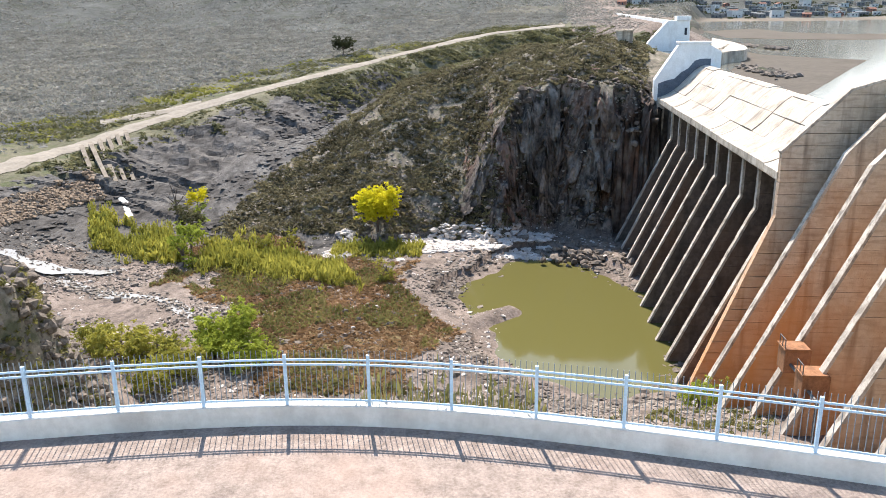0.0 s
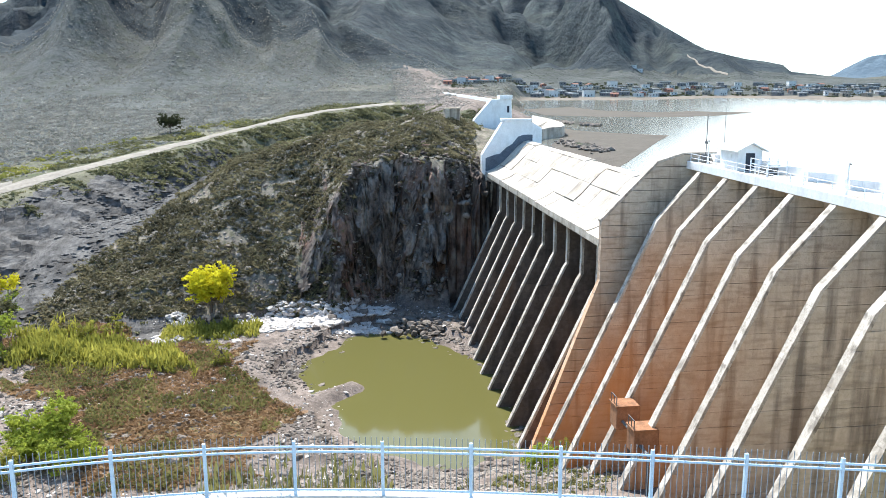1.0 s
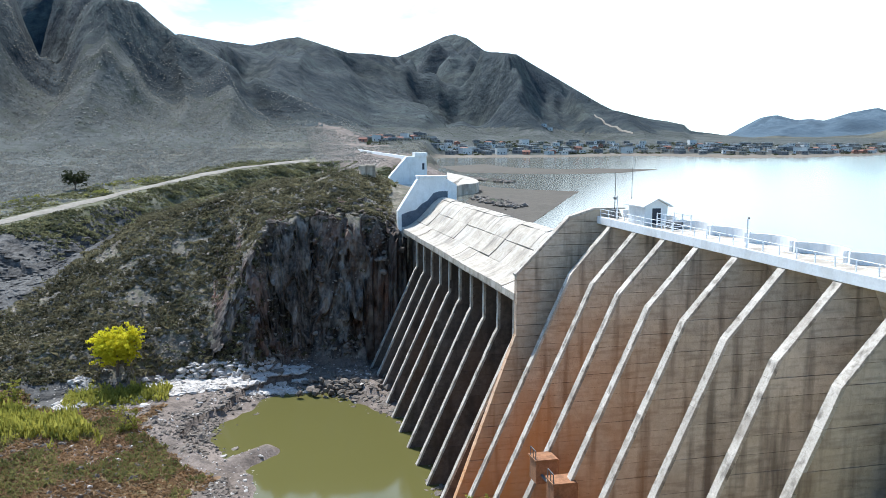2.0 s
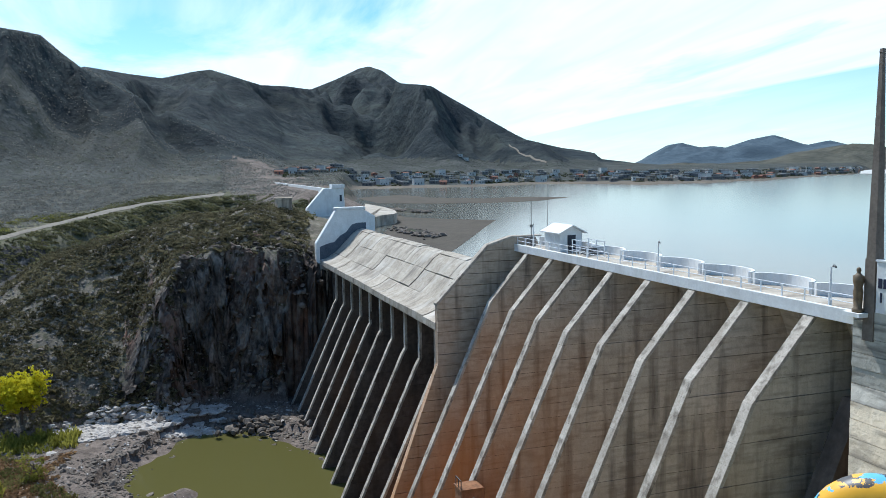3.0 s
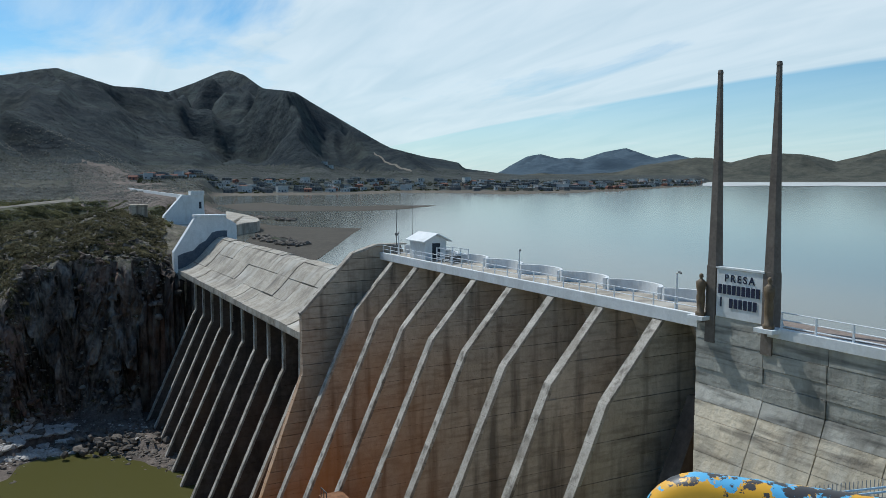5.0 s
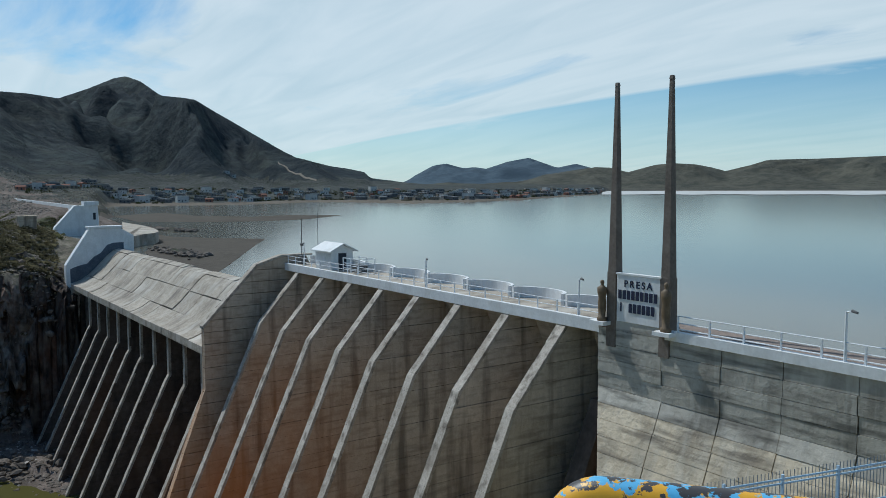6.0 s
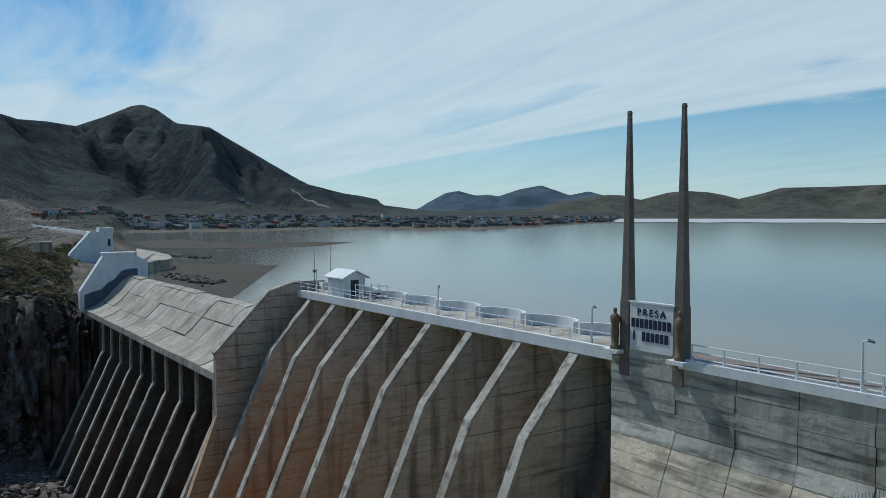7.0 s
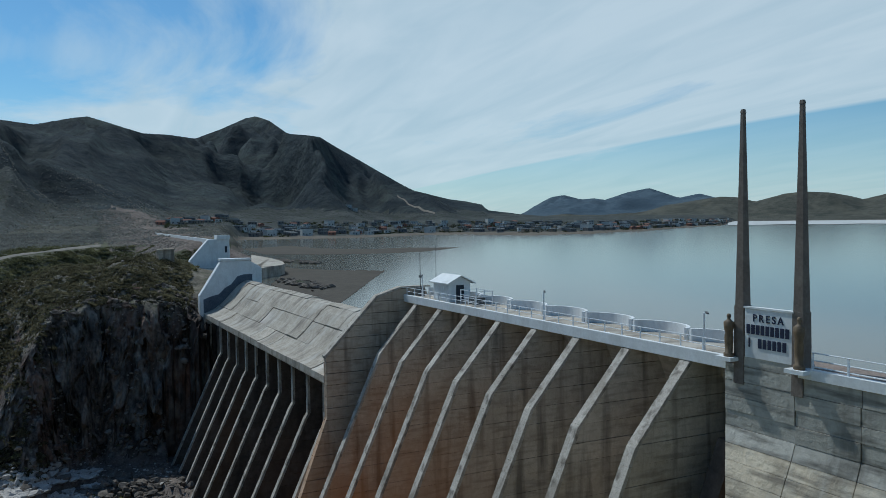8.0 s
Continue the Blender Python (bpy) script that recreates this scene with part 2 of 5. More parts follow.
def fbm(x, y, octaves=5, seed=0):
    total, amp = 0, 1.0
    for o in range(octaves):
        total = total + amp * vnoise(x, y, seed + o)
        x, y, amp = x * 2.03 + 5.3, y * 2.03 + 1.7, amp * 0.5
    return total


def ridged(x, y, octaves=4, seed=0):
    total, amp = 0, 1.0
    for o in range(octaves):
        total = total + amp * (1 - 4 * np.abs(vnoise(x, y, seed + o)))
        x, y, amp = x * 2.1 + 3.3, y * 2.1 + 7.1, amp * 0.5
    return total


def crags(u, v, seed=0):
    """Broken blocks: each cell of a jittered grid has its own height and tilt."""
    iu, iv = np.floor(u), np.floor(v)
    best, out = np.full(np.shape(u), 9.0), np.zeros(np.shape(u))
    for du in (-1, 0, 1):
        for dv in (-1, 0, 1):
            cu, cv = iu + du, iv + dv
            pu, pv = cu + hash2(cu, cv, seed), cv + hash2(cu, cv, seed + 1)
            d = (u - pu) ** 2 + (v - pv) ** 2
            h = hash2(cu, cv, seed + 2) - 0.5 + (u - pu) * (hash2(cu, cv, seed + 3) - 0.5) + (v - pv) * (hash2(cu, cv, seed + 4) - 0.5)
            out = np.where(d < best, h, out)
            best = np.minimum(best, d)
    return out


def step(v, a, b):
    t = np.clip((v - a) / (b - a), 0, 1)
    return t * t * (3 - 2 * t)


def fence_x(y):
    return -17.15 + 0.26 * (np.sqrt((y + 3.5) ** 2 + 25) - 5)


def table(v, pairs):
    return np.interp(v, [p[0] for p in pairs], [p[1] for p in pairs])

# skyline of the near and the far range: bearing, rise over run
LEFT_RANGE = ((-60, .05), (-40, .06), (-27, .07), (-20, .083), (-15, .145), (-12.4, .163), (-10.5, .166), (-8.9, .1562), (-7.6, .1535), (-6.7, .151), (-5.5, .132), (-4.3, .115), (0, .07), (5, .03), (9, 0))
MAIN_RANGE = ((-14, .08), (-7, .1), (-4.3, .119), (-3.6, .1175), (-1.9, .113), (.3, .1088), (2.4, .117), (3.4, .12), (5, .1115), (6.7, .1027), (8.3, .1017), (10, .0978), (11.7, .1095), (13.3, .1225), (14, .1252), (14.9, .12), (16.1, .105), (17.6, .1026), (18.3, .1009), (19.4, .089), (20.6, .077), (22.3, .0595), (24, .042), (24.8, .035), (27.3, .0243), (28.4, .0217), (29.5, .0175), (29.9, .0105), (31, .008), (36, 0))
EAST_RANGE = ((36, 0), (40, .004), (42, .012), (44.2, .018), (45.5, .0225), (46.5, .0217), (47.7, .0162), (49.5, .0246), (50.6, .0264), (52.1, .0248), (53.2, .0207), (54, .0166), (55.6, .0234), (56.6, .0289), (59.6, .0294), (63.4, .0312), (80, .03), (110, .02))
FAR_RANGE = ((29, 0), (31.6, .004), (32.7, .0102), (34.3, .0253), (35.2, .0278), (36.4, .022), (37.2, .0233), (38, .0212), (39.5, .0297), (40.95, .0343), (42.9, .0221), (44.2, .0267), (46, .018), (48, .012), (54, .014), (60, .01), (110, .01))
SHORE = ((4, 560), (12.7, 735), (17, 745), (21, 755), (25, 850), (29, 840), (33, 777), (37, 828), (40.6, 960), (45.6, 1446), (46.4, 2480), (63, 2520), (110, 2600))
ROAD_R = ((-60, 150), (-40, 205), (-33, 225), (-28.8, 245), (-21.6, 285), (-17, 300), (-11.4, 330), (-5, 400), (-.5, 440), (4, 480))
ROAD_T = ((-40, -.19), (-33, -.166), (-28.8, -.149), (-21.6, -.116), (-17, -.096), (-11.4, -.074), (-5.1, -.049), (-.5, -.033), (4, -.026), (12, -.02))
HILL_TOP = ((-30, -39), (-22, -36.5), (-18.5, -30), (-13, -24.5), (-9.5, -16.5), (-6.8, -10), (-1.8, -4.5), (1.7, -.8), (5, .8), (8, .8), (10, -2.5), (13, -6))


def height(x, y):
    az, r = np.degrees(np.arctan2(y, -x)), np.hypot(x, y)
    rr = table(az, ROAD_R)
    zr = 11 + rr * table(az, ROAD_T)
    # valley floor, rising to the road, then the plain
    bed = -38.6 + 0.5 * fbm(x / 9, y / 9, 4, 3) + 0.9 * fbm(x / 40, y / 40, 2, 9)
    rough = ridged(x / 34 + y / 20, y / 17 - x / 60, 5, 21)
    z = bed + (zr - bed) * step(r, rr - 88, rr - 6) + (np.clip(rough, -1, 1.6) * 1.0 + 1.7 * crags(r / 8 + az * 0.25 + 0.5 * fbm(x / 14, y / 14, 3, 27), az / 6.5 + r / 60, 23) + 1.3 * crags(r / 3.4 + az * 0.2 + 0.3 * fbm(x / 7, y / 7, 2, 28), az / 3.4, 24)) * step(r, 185, 215) * (1 - step(r, rr - 35, rr - 8))
    far = zr + (r - rr) * np.maximum((16.0 - zr) / (1050 - rr), 0.0) + 1.0 * fbm(x / 30, y / 30, 4, 5)
    z = np.where(r > rr, far, z)
    # the lake basin and its low far shore
    rs = table(az, SHORE) + 26 * fbm(az / 1.6, az * 0 + 0.5, 4, 71)
    edge = 12.4 + 0.5 * np.sin(r / 60.0)
    basin = LAKE_Z + np.clip((r - rs) / 16, -4, 1) + np.clip(r - rs - 16, 0, 60) * 0.02 + np.clip(r - rs - 76, 0, 130) * 0.055 + np.clip(r - rs - 206, 0, 900) * 0.012
    inside = step(az, edge - .7, edge + .7) * step(y, 44, 47)
    z = z * (1 - inside) + basin * inside
    # mountains
    for skyline, near, top, seed in ((LEFT_RANGE, 560, 1750, 31), (MAIN_RANGE, 860, 2500, 47), (EAST_RANGE, 2620, 3400, 61), (FAR_RANGE, 3300, 4300, 67)):
        slope = table(az, skyline)
        peak = 11 + slope * top
        s = np.clip((r - near) / (top - near), 0, 1)
        back = np.clip((r - top) / (top * 0.4), 0, 1)
        body = np.where(r < top, s ** 1.6, 1 - back ** 1.5)
        # spurs that run down from the ridge, with gullies between them
        wander = 1.1 * fbm(x / 520, y / 520, 3, seed + 2)
        spur = ridged(az / 7.5 + wander, r / 2300 + az / 40, 3, seed + 3)
        gully = 0.36 * spur + 0.16 * ridged(x / 420, y / 420, 4, seed) + 0.13 * ridged(x / 190, y / 190, 3, seed + 5)
        shape = np.clip(body + gully * step(s, 0.06, 0.5) * (1 - 0.9 * s ** 4), 0, 1.015)
        shape = shape + (15 * ridged(x / 110, y / 110, 3, seed + 9) + 13 * crags(x / 75, y / 75, seed + 11)) / (peak + 60) * step(s, 0.3, 0.6) * (1 - s ** 4)
        rise = np.minimum(z + np.maximum(peak - z, 0) * shape * np.clip(slope / 0.012, 0, 1), np.maximum(z, 11 + slope * r))
        z = np.where(r > near, rise, z)
    # shingle spits by the weir
    for cx, cy, ax, ay in ((-306, 90, 20, 4), (-198, 60.5, 14, 4)):
        k = np.exp(-((x - cx) / ax) ** 2 - ((y - cy) / ay) ** 2)
        z = np.where(k > 0.02, np.maximum(z, LAKE_Z - 4 + 5.2 * k + fbm(x / 3, y / 3, 3, 8) * k), z)
    # embankment behind the rocky hill
    ex, ey = -365.0, 66.0
    ux, uy = -0.9988, 0.049
    along = np.clip((x - ex) * ux + (y - ey) * uy, 0, 490)
    off = np.hypot(x - ex - along * ux, y - ey - along * uy)
    z = np.maximum(z, 2.6 - np.clip(off - 4, 0, 400) * 0.42 + 0.6 * fbm(x / 6, y / 6, 3, 13) * (off > 5))
    # rocky hill beside the spillway
    top = table(az, HILL_TOP)
    cliff = step(az, -3.5, 1.5)
    foot = 171 + 7 * fbm(az / 3, az * 0, 3, 15) + 5 * step(az, -1, 2) - 2.4 * cliff * ridged(az * 0.35, az * 0 + 2.2, 3, 29)
    s = np.clip((r - foot) / (222 - foot), 0, 1)
    prof = (1 - cliff) * s ** 0.85 + cliff * (0.80 * step(s, 0.02, 0.30) + 0.2 * step(s, 0.3, 1.0))
    prof = np.where(r > 222, 1 - step(r, 235, 330), prof)
    crag = ridged(x / 16, y / 16, 4, 25) * (0.9 + 0.5 * cliff)
    hill = bed + (top - bed) * prof + crag * np.clip(prof * 3, 0, 1) * (1 - 0.5 * step(r, 200, 222))
    hill = np.where(y > 29, np.minimum(hill, 60), hill)
    z = np.where((r > 150) & (r < 332) & (az < 13) & (x < -150), np.maximum(z, hill), z)
    # outcrop below the terrace
    o = np.exp(-((x + 74) / 15) ** 2 - ((y + 60) / 13) ** 4)
    z = np.maximum(z, -41 + 24 * np.clip(o * 1.4, 0, 1) + ridged(x / 7, y / 7, 4, 33) * 1.6 * o)
    # bank from the terrace down to the valley, and the ground along the dam's foot
    d = fence_x(y) - x
    floor_z = table(x, ((-118, -39.5), (-98, -39), (-84, -33), (-68, -29), (-52, -22), (-40, -18), (-28, -12), (-18, -8)))
    near_dam = step(y, -5, 18)
    base = np.where(x > -118, bed * (1 - near_dam) + (floor_z + 0.5 * fbm(x / 5, y / 5, 3, 4)) * near_dam, bed)
    drop = np.clip(1 - (d - 0.4) / 32, 0, 1) ** 2.4
    front = base + (ROAD_Z - 0.25 - base) * drop + 0.8 * fbm(x / 5, y / 5, 4, 41) * step(d, 2, 8) * (1 - step(d, 45, 60))
    z = np.where(r < 120, np.maximum(front, np.where(r > 55, z, -99) * (y < -20) + -99 * (y >= -20)), z)
    # pond hollow
    px = (x + 132) / 34.0
    py = (y - (11 + 0.10 * (x + 133))) / (18.0 + 1.5 * np.sin(x / 6.0))
    pond = np.clip(1.15 - np.sqrt(px ** 2 + py ** 2) + 0.25 * fbm(x / 11, y / 11, 3, 55), -1, 1)
    z = np.where((pond > 0) & (x > -178) & (x < -95) & (y < 45), np.minimum(z, POND_Z + 0.4 - 2.2 * pond), z)
    # gravel spit in the pond
    q = np.clip(((x + 119) * -13 + (y + 14) * 15) / 394.0, 0, 1)
    spit = np.exp(-(np.hypot(x + 119 + 13 * q, y + 14 - 15 * q) / (4.2 - 1.6 * q)) ** 2)
    z = np.where((spit > 0.1) & (r > 100), np.maximum(z, POND_Z - 0.9 + 2.1 * spit + 0.15 * fbm(x, y, 2, 57)), z)
    # under the dam, and behind the terrace
    z = np.where((y > 24) & (y < 46) & (x > -182) & (x < -101), np.minimum(z, -39.2 + 0.5 * fbm(x / 4, y / 4, 3, 6)), z)
    z = np.where(d <= 0.4, ROAD_Z - 0.25, z)
    z = np.where((y > 52) & (r < 240) & (x > -190), LAKE_Z - 6, z)
    z = np.where((y > 46) & (y <= 52) & (r < 240) & (x > -187), np.minimum(z, LAKE_Z - 3), z)
    return z


def sheet(name, azs, rs):
    A, Rr = np.meshgrid(np.radians(azs), rs)
    x, y = -np.cos(A) * Rr, np.sin(A) * Rr
    z = height(x, y)
    # break the cliff into ledges and overhangs
    az = np.degrees(A)
    face = step(az, -5, 0) * (1 - step(az, 10.5, 12)) * step(Rr, 166, 172) * (1 - step(Rr, 200, 214)) * step(z, -38, -34) * (1 - step(z, -11, -5))
    wob = 0.8 * fbm(az * 0.5, z / 9, 3, 139)
    push = (5.2 * crags(az * 0.62 + wob, z / 13 + az * 0.25, 131) + 2.6 * crags(az * 1.5 + wob, z / 6.5 - az * 0.3, 137) + 1.2 * crags(az * 3.6, z / 2.6 + az * 0.4, 141)) * face
    x, y = x * (1 - push / Rr), y * (1 - push / Rr)
    v = np.stack([x, y, z], -1).reshape(-1, 3)
    nr, na = A.shape
    i = (np.arange(nr - 1)[:, None] * na + np.arange(na - 1)[None]).ravel()
    f = np.stack([i, i + na, i + na + 1, i + 1], -1)
    me = bpy.data.meshes.new(name)
    me.from_pydata(v.tolist(), [], f.tolist())
    me.polygons.foreach_set("use_smooth", np.ones(len(f), bool))
    return new(name, me)

# ---- ground ----
SCRUB = surface("desert scrub soil", (0.036, 0.035, 0.03), (0.095, 0.09, 0.076), 0.05, 0.95, 0.5, fine=14, spread=(0.4, 0.6),
                stains=[((0.05, 0.062, 0.03), 0.35, 0.9, (1, 1, 1)), ((0.18, 0.17, 0.135), 0.012, 0.4, (1, 1, 1))])
FAR_SCRUB = surface("far scrub plain", (0.03, 0.034, 0.032), (0.085, 0.09, 0.084), 0.02, 0.95, 0.5, fine=12, spread=(0.4, 0.6),
                    stains=[((0.035, 0.042, 0.028), 0.08, 0.8, (1, 1, 1))])
# Bluish tone holds the air's haze; the dark blue-green patches hold gully shade.
SLOPE = surface("scrub-covered mountain rock with haze tint", (0.007, 0.014, 0.022), (0.05, 0.064, 0.064), 0.006, 0.95, 0.9, fine=9, spread=(0.38, 0.6),
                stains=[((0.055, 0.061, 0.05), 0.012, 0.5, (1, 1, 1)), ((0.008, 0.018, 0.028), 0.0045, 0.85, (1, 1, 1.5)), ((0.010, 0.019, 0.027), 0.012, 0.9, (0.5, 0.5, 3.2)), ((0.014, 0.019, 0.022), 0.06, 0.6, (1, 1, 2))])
EAST_SLOPE = surface("brown scrub-covered hill", (0.05, 0.052, 0.042), (0.105, 0.102, 0.08), 0.006, 0.95, 0.9, fine=9, spread=(0.38, 0.6),
                     stains=[((0.035, 0.04, 0.035), 0.012, 0.7, (1, 1, 1.5)), ((0.13, 0.12, 0.09), 0.02, 0.5, (1, 1, 2))])
# The blue of the distance haze is mixed into this base colour.
FAR_SLOPE = surface("distant mountain rock with painted blue haze", (0.045, 0.07, 0.095), (0.085, 0.12, 0.15), 0.004, 0.95, 0.9, fine=9,
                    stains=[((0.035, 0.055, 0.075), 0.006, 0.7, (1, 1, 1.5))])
GREEN_SOIL = surface("green weedy soil", (0.05, 0.052, 0.032), (0.15, 0.138, 0.09), 0.12, 0.95, 0.6, fine=9,
                     stains=[((0.06, 0.075, 0.03), 0.25, 0.8, (1, 1, 1)), ((0.22, 0.195, 0.14), 0.05, 0.4, (1, 1, 1))])
SLAB_ROCK = surface("bare river rock", (0.042, 0.039, 0.037), (0.155, 0.145, 0.134), 0.12, 0.9, 0.8, fine=7, stretch=(0.5, 1, 2.5),
                    stains=[((0.04, 0.036, 0.033), 0.10, 0.9, (0.5, 1.2, 4)), ((0.03, 0.027, 0.025), 0.35, 0.8, (0.35, 1, 4))])
HILL_ROCK = surface("rust-streaked cliff rock", (0.033, 0.027, 0.023), (0.21, 0.168, 0.138), 0.2, 0.95, 1.0, fine=6, spread=(0.38, 0.6),
                    stains=[((0.23, 0.115, 0.075), 0.10, 0.7, (1, 1, 0.3)), ((0.036, 0.03, 0.027), 0.16, 0.8, (1, 1, 0.22)), ((0.42, 0.38, 0.33), 0.3, 0.45, (1, 1, 0.5)), ((0.02, 0.018, 0.016), 0.7, 0.8, (1, 1, 0.35))])
HILL_SOIL = surface("stony hillside soil", (0.07, 0.06, 0.046), (0.25, 0.215, 0.165), 0.3, 0.95, 0.7, fine=6,
                    stains=[((0.05, 0.06, 0.025), 0.6, 0.7, (1, 1, 1))])
GRAVEL = surface("pink-grey river gravel", (0.09, 0.07, 0.058), (0.275, 0.222, 0.188), 0.22, 0.95, 0.7, fine=12,
                 stains=[((0.09, 0.072, 0.06), 0.12, 0.7, (1, 1, 1)), ((0.05, 0.042, 0.036), 0.6, 0.6, (1, 1, 1))])
MARSH = surface("brown marsh grass mat", (0.10, 0.065, 0.035), (0.25, 0.17, 0.10), 0.25, 0.95, 0.8, fine=12,
                stains=[((0.10, 0.11, 0.035), 0.1, 0.7, (1, 1, 1)), ((0.26, 0.13, 0.08), 0.08, 0.6, (1, 1, 1))])
SHORE_SAND = surface("pale shore sand", (0.10, 0.084, 0.066), (0.18, 0.152, 0.12), 0.02, 0.95, 0.2, fine=8)
GRASS = surface("green bank grass", (0.12, 0.115, 0.06), (0.28, 0.255, 0.14), 0.5, 0.95, 0.6, fine=9)

azs = np.concatenate([np.arange(-180, -50, 3.0), np.arange(-50, -36, 0.5), np.arange(-36, 16, 0.16), np.arange(16, 66, 0.25), np.arange(66, 80, 1.0), np.arange(80, 180.1, 4.0)])
rad = np.concatenate([[0.3, 6, 12], np.arange(14, 70, 1.6), np.arange(70, 165, 1.1), np.arange(165, 196, 0.32), np.arange(196, 232, 0.75), np.arange(232, 345, 2.0), 345 * 1.0125 ** np.arange(0, 208)])
ground = sheet("ground", azs, rad)
tagged(ground, "dry river valley with scrub plain and mountain ranges", "ground", kind="structure")
me = ground.data
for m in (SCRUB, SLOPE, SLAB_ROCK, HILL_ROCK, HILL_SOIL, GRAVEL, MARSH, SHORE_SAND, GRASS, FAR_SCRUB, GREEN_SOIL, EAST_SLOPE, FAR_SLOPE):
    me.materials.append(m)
cen, nor = np.empty(len(me.polygons) * 3), np.empty(len(me.polygons) * 3)
me.polygons.foreach_get("center", cen)
me.polygons.foreach_get("normal", nor)
cx, cy, cz = cen.reshape(-1, 3).T
nz = np.abs(nor.reshape(-1, 3)[:, 2])
caz, cr = np.degrees(np.arctan2(cy, -cx)), np.hypot(cx, cy)
HILL_REACH = ((-22, 170), (-19, 190), (-15, 212), (-11, 228), (-6, 240), (10, 245))
mott = fbm(cx / 8, cy / 8, 4, 81)
idx = np.zeros(len(cx), int)
broad = fbm(cx / 140, cy / 140, 3, 83)
idx[cr > 620 + 260 * broad] = 9
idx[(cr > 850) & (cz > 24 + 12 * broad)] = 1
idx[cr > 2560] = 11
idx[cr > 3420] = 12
idx[(cr > 400) & (caz > 12) & (cz < LAKE_Z + 2.0 + 1.6 * broad) & (cr < 2700)] = 7
off_road = cr - table(caz, ROAD_R)
idx[(off_road > -50) & (off_road < 45 + 40 * mott) & (caz < 12) & (cr < 560)] = 10
idx[(caz > -14) & (caz < 12) & (cr > 228) & (off_road < 0)] = 10
run_ = np.clip((cx + 365) * -0.9988 + (cy - 66) * 0.049, 0, 490)
idx[(np.hypot(cx + 365 + run_ * 0.9988, cy - 66 - run_ * 0.049) < 24 + 26 * mott) & (cz > -12)] = 5
idx[(cr < 190) & (cr > 15)] = 5
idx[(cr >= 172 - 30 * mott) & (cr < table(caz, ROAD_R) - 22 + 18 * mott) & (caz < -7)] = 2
onhill = (cr > 166) & (caz < 13) & (cz > -37) & (cr < table(caz, HILL_REACH) + 12 * mott) & (caz > -22)
idx[onhill] = 4
idx[onhill & ((nz < 0.62) | ((caz > -1 + 6 * mott) & (cz < -9 + 8 * mott)))] = 3
idx[(cr < 110) & (cy < -40) & (cz > -35)] = 4
idx[(cr < 60) & (cx > -60)] = 8
marsh = ((cx + 137) / 36) ** 2 + ((cy + 36 - 0.35 * (cx + 140)) / 22) ** 2 + 1.3 * mott
idx[(marsh < 1) & (cr < 176) & (cz < -36)] = 6
me.polygons.foreach_set("material_index", idx.astype(np.int32))
me.polygons.foreach_set("use_smooth", ~np.isin(idx, (2, 3)))
me.update()


# ---- mesh helpers ----
def bm_box(bm, x0, x1, y0, y1, z0, z1):
    v = [bm.verts.new(p) for p in ((x0, y0, z0), (x1, y0, z0), (x1, y1, z0), (x0, y1, z0), (x0, y0, z1), (x1, y0, z1), (x1, y1, z1), (x0, y1, z1))]
    for f in ((3, 2, 1, 0), (4, 5, 6, 7), (0, 1, 5, 4), (1, 2, 6, 5), (2, 3, 7, 6), (3, 0, 4, 7)):
        bm.faces.new([v[i] for i in f])
    return v


def bm_prism(bm, poly, x0, x1):
    """A solid of the outline poly, (y, z) pairs, from x0 to x1."""
    a, b = [bm.verts.new((x0, y, z)) for y, z in poly], [bm.verts.new((x1, y, z)) for y, z in poly]
    n = len(poly)
    bm.faces.new(a[::-1]), bm.faces.new(b)
    for i in range(n):
        bm.faces.new((a[i], a[(i + 1) % n], b[(i + 1) % n], b[i]))


def bm_tube(bm, p, q, r0, r1=None, sides=8):
    p, q = Vector(p), Vector(q)
    r1 = r0 if r1 is None else r1
    turn = (q - p).to_track_quat("Z", "Y")
    rings = []
    for at, r in ((p, r0), (q, r1)):
        rings.append([bm.verts.new(at + turn @ Vector((r * math.cos(2 * math.pi * k / sides), r * math.sin(2 * math.pi * k / sides), 0))) for k in range(sides)])
    for k in range(sides):
        j = (k + 1) % sides
        bm.faces.new((rings[0][k], rings[0][j], rings[1][j], rings[1][k]))
    bm.faces.new(rings[0][::-1]), bm.faces.new(rings[1])


def bm_path(bm, pts, r, sides=8):
    """A round bar along pts."""
    rings = []
    for i, p in enumerate(pts):
        p = Vector(p)
        d = Vector(pts[min(i + 1, len(pts) - 1)]) - Vector(pts[max(i - 1, 0)])
        turn = d.to_track_quat("Z", "Y") if d.length else Vector((0, 0, 1)).to_track_quat("Z", "Y")
        rings.append([bm.verts.new(p + turn @ Vector((r * math.cos(2 * math.pi * k / sides), r * math.sin(2 * math.pi * k / sides), 0))) for k in range(sides)])
    for a, b in zip(rings, rings[1:]):
        # join each point to the nearest of the next ring, as the frames may turn
        s = min(range(sides), key=lambda k: (b[k].co - a[0].co).length)
        for k in range(sides):
            bm.faces.new((a[k], a[(k + 1) % sides], b[(k + 1 + s) % sides], b[(k + s) % sides]))
    bm.faces.new(rings[0][::-1]), bm.faces.new(rings[-1])


def finish(name, bm, material, smooth=False, bevel=0.0):
    bmesh.ops.recalc_face_normals(bm, faces=bm.faces)
    if bevel:
        bmesh.ops.bevel(bm, geom=list(bm.edges), offset=bevel, segments=1, affect="EDGES")
    mesh = bpy.data.meshes.new(name)
    bm.to_mesh(mesh)
    bm.free()
    mesh.materials.append(material)
    if smooth:
        mesh.polygons.foreach_set("use_smooth", np.ones(len(mesh.polygons), bool))
    return mesh


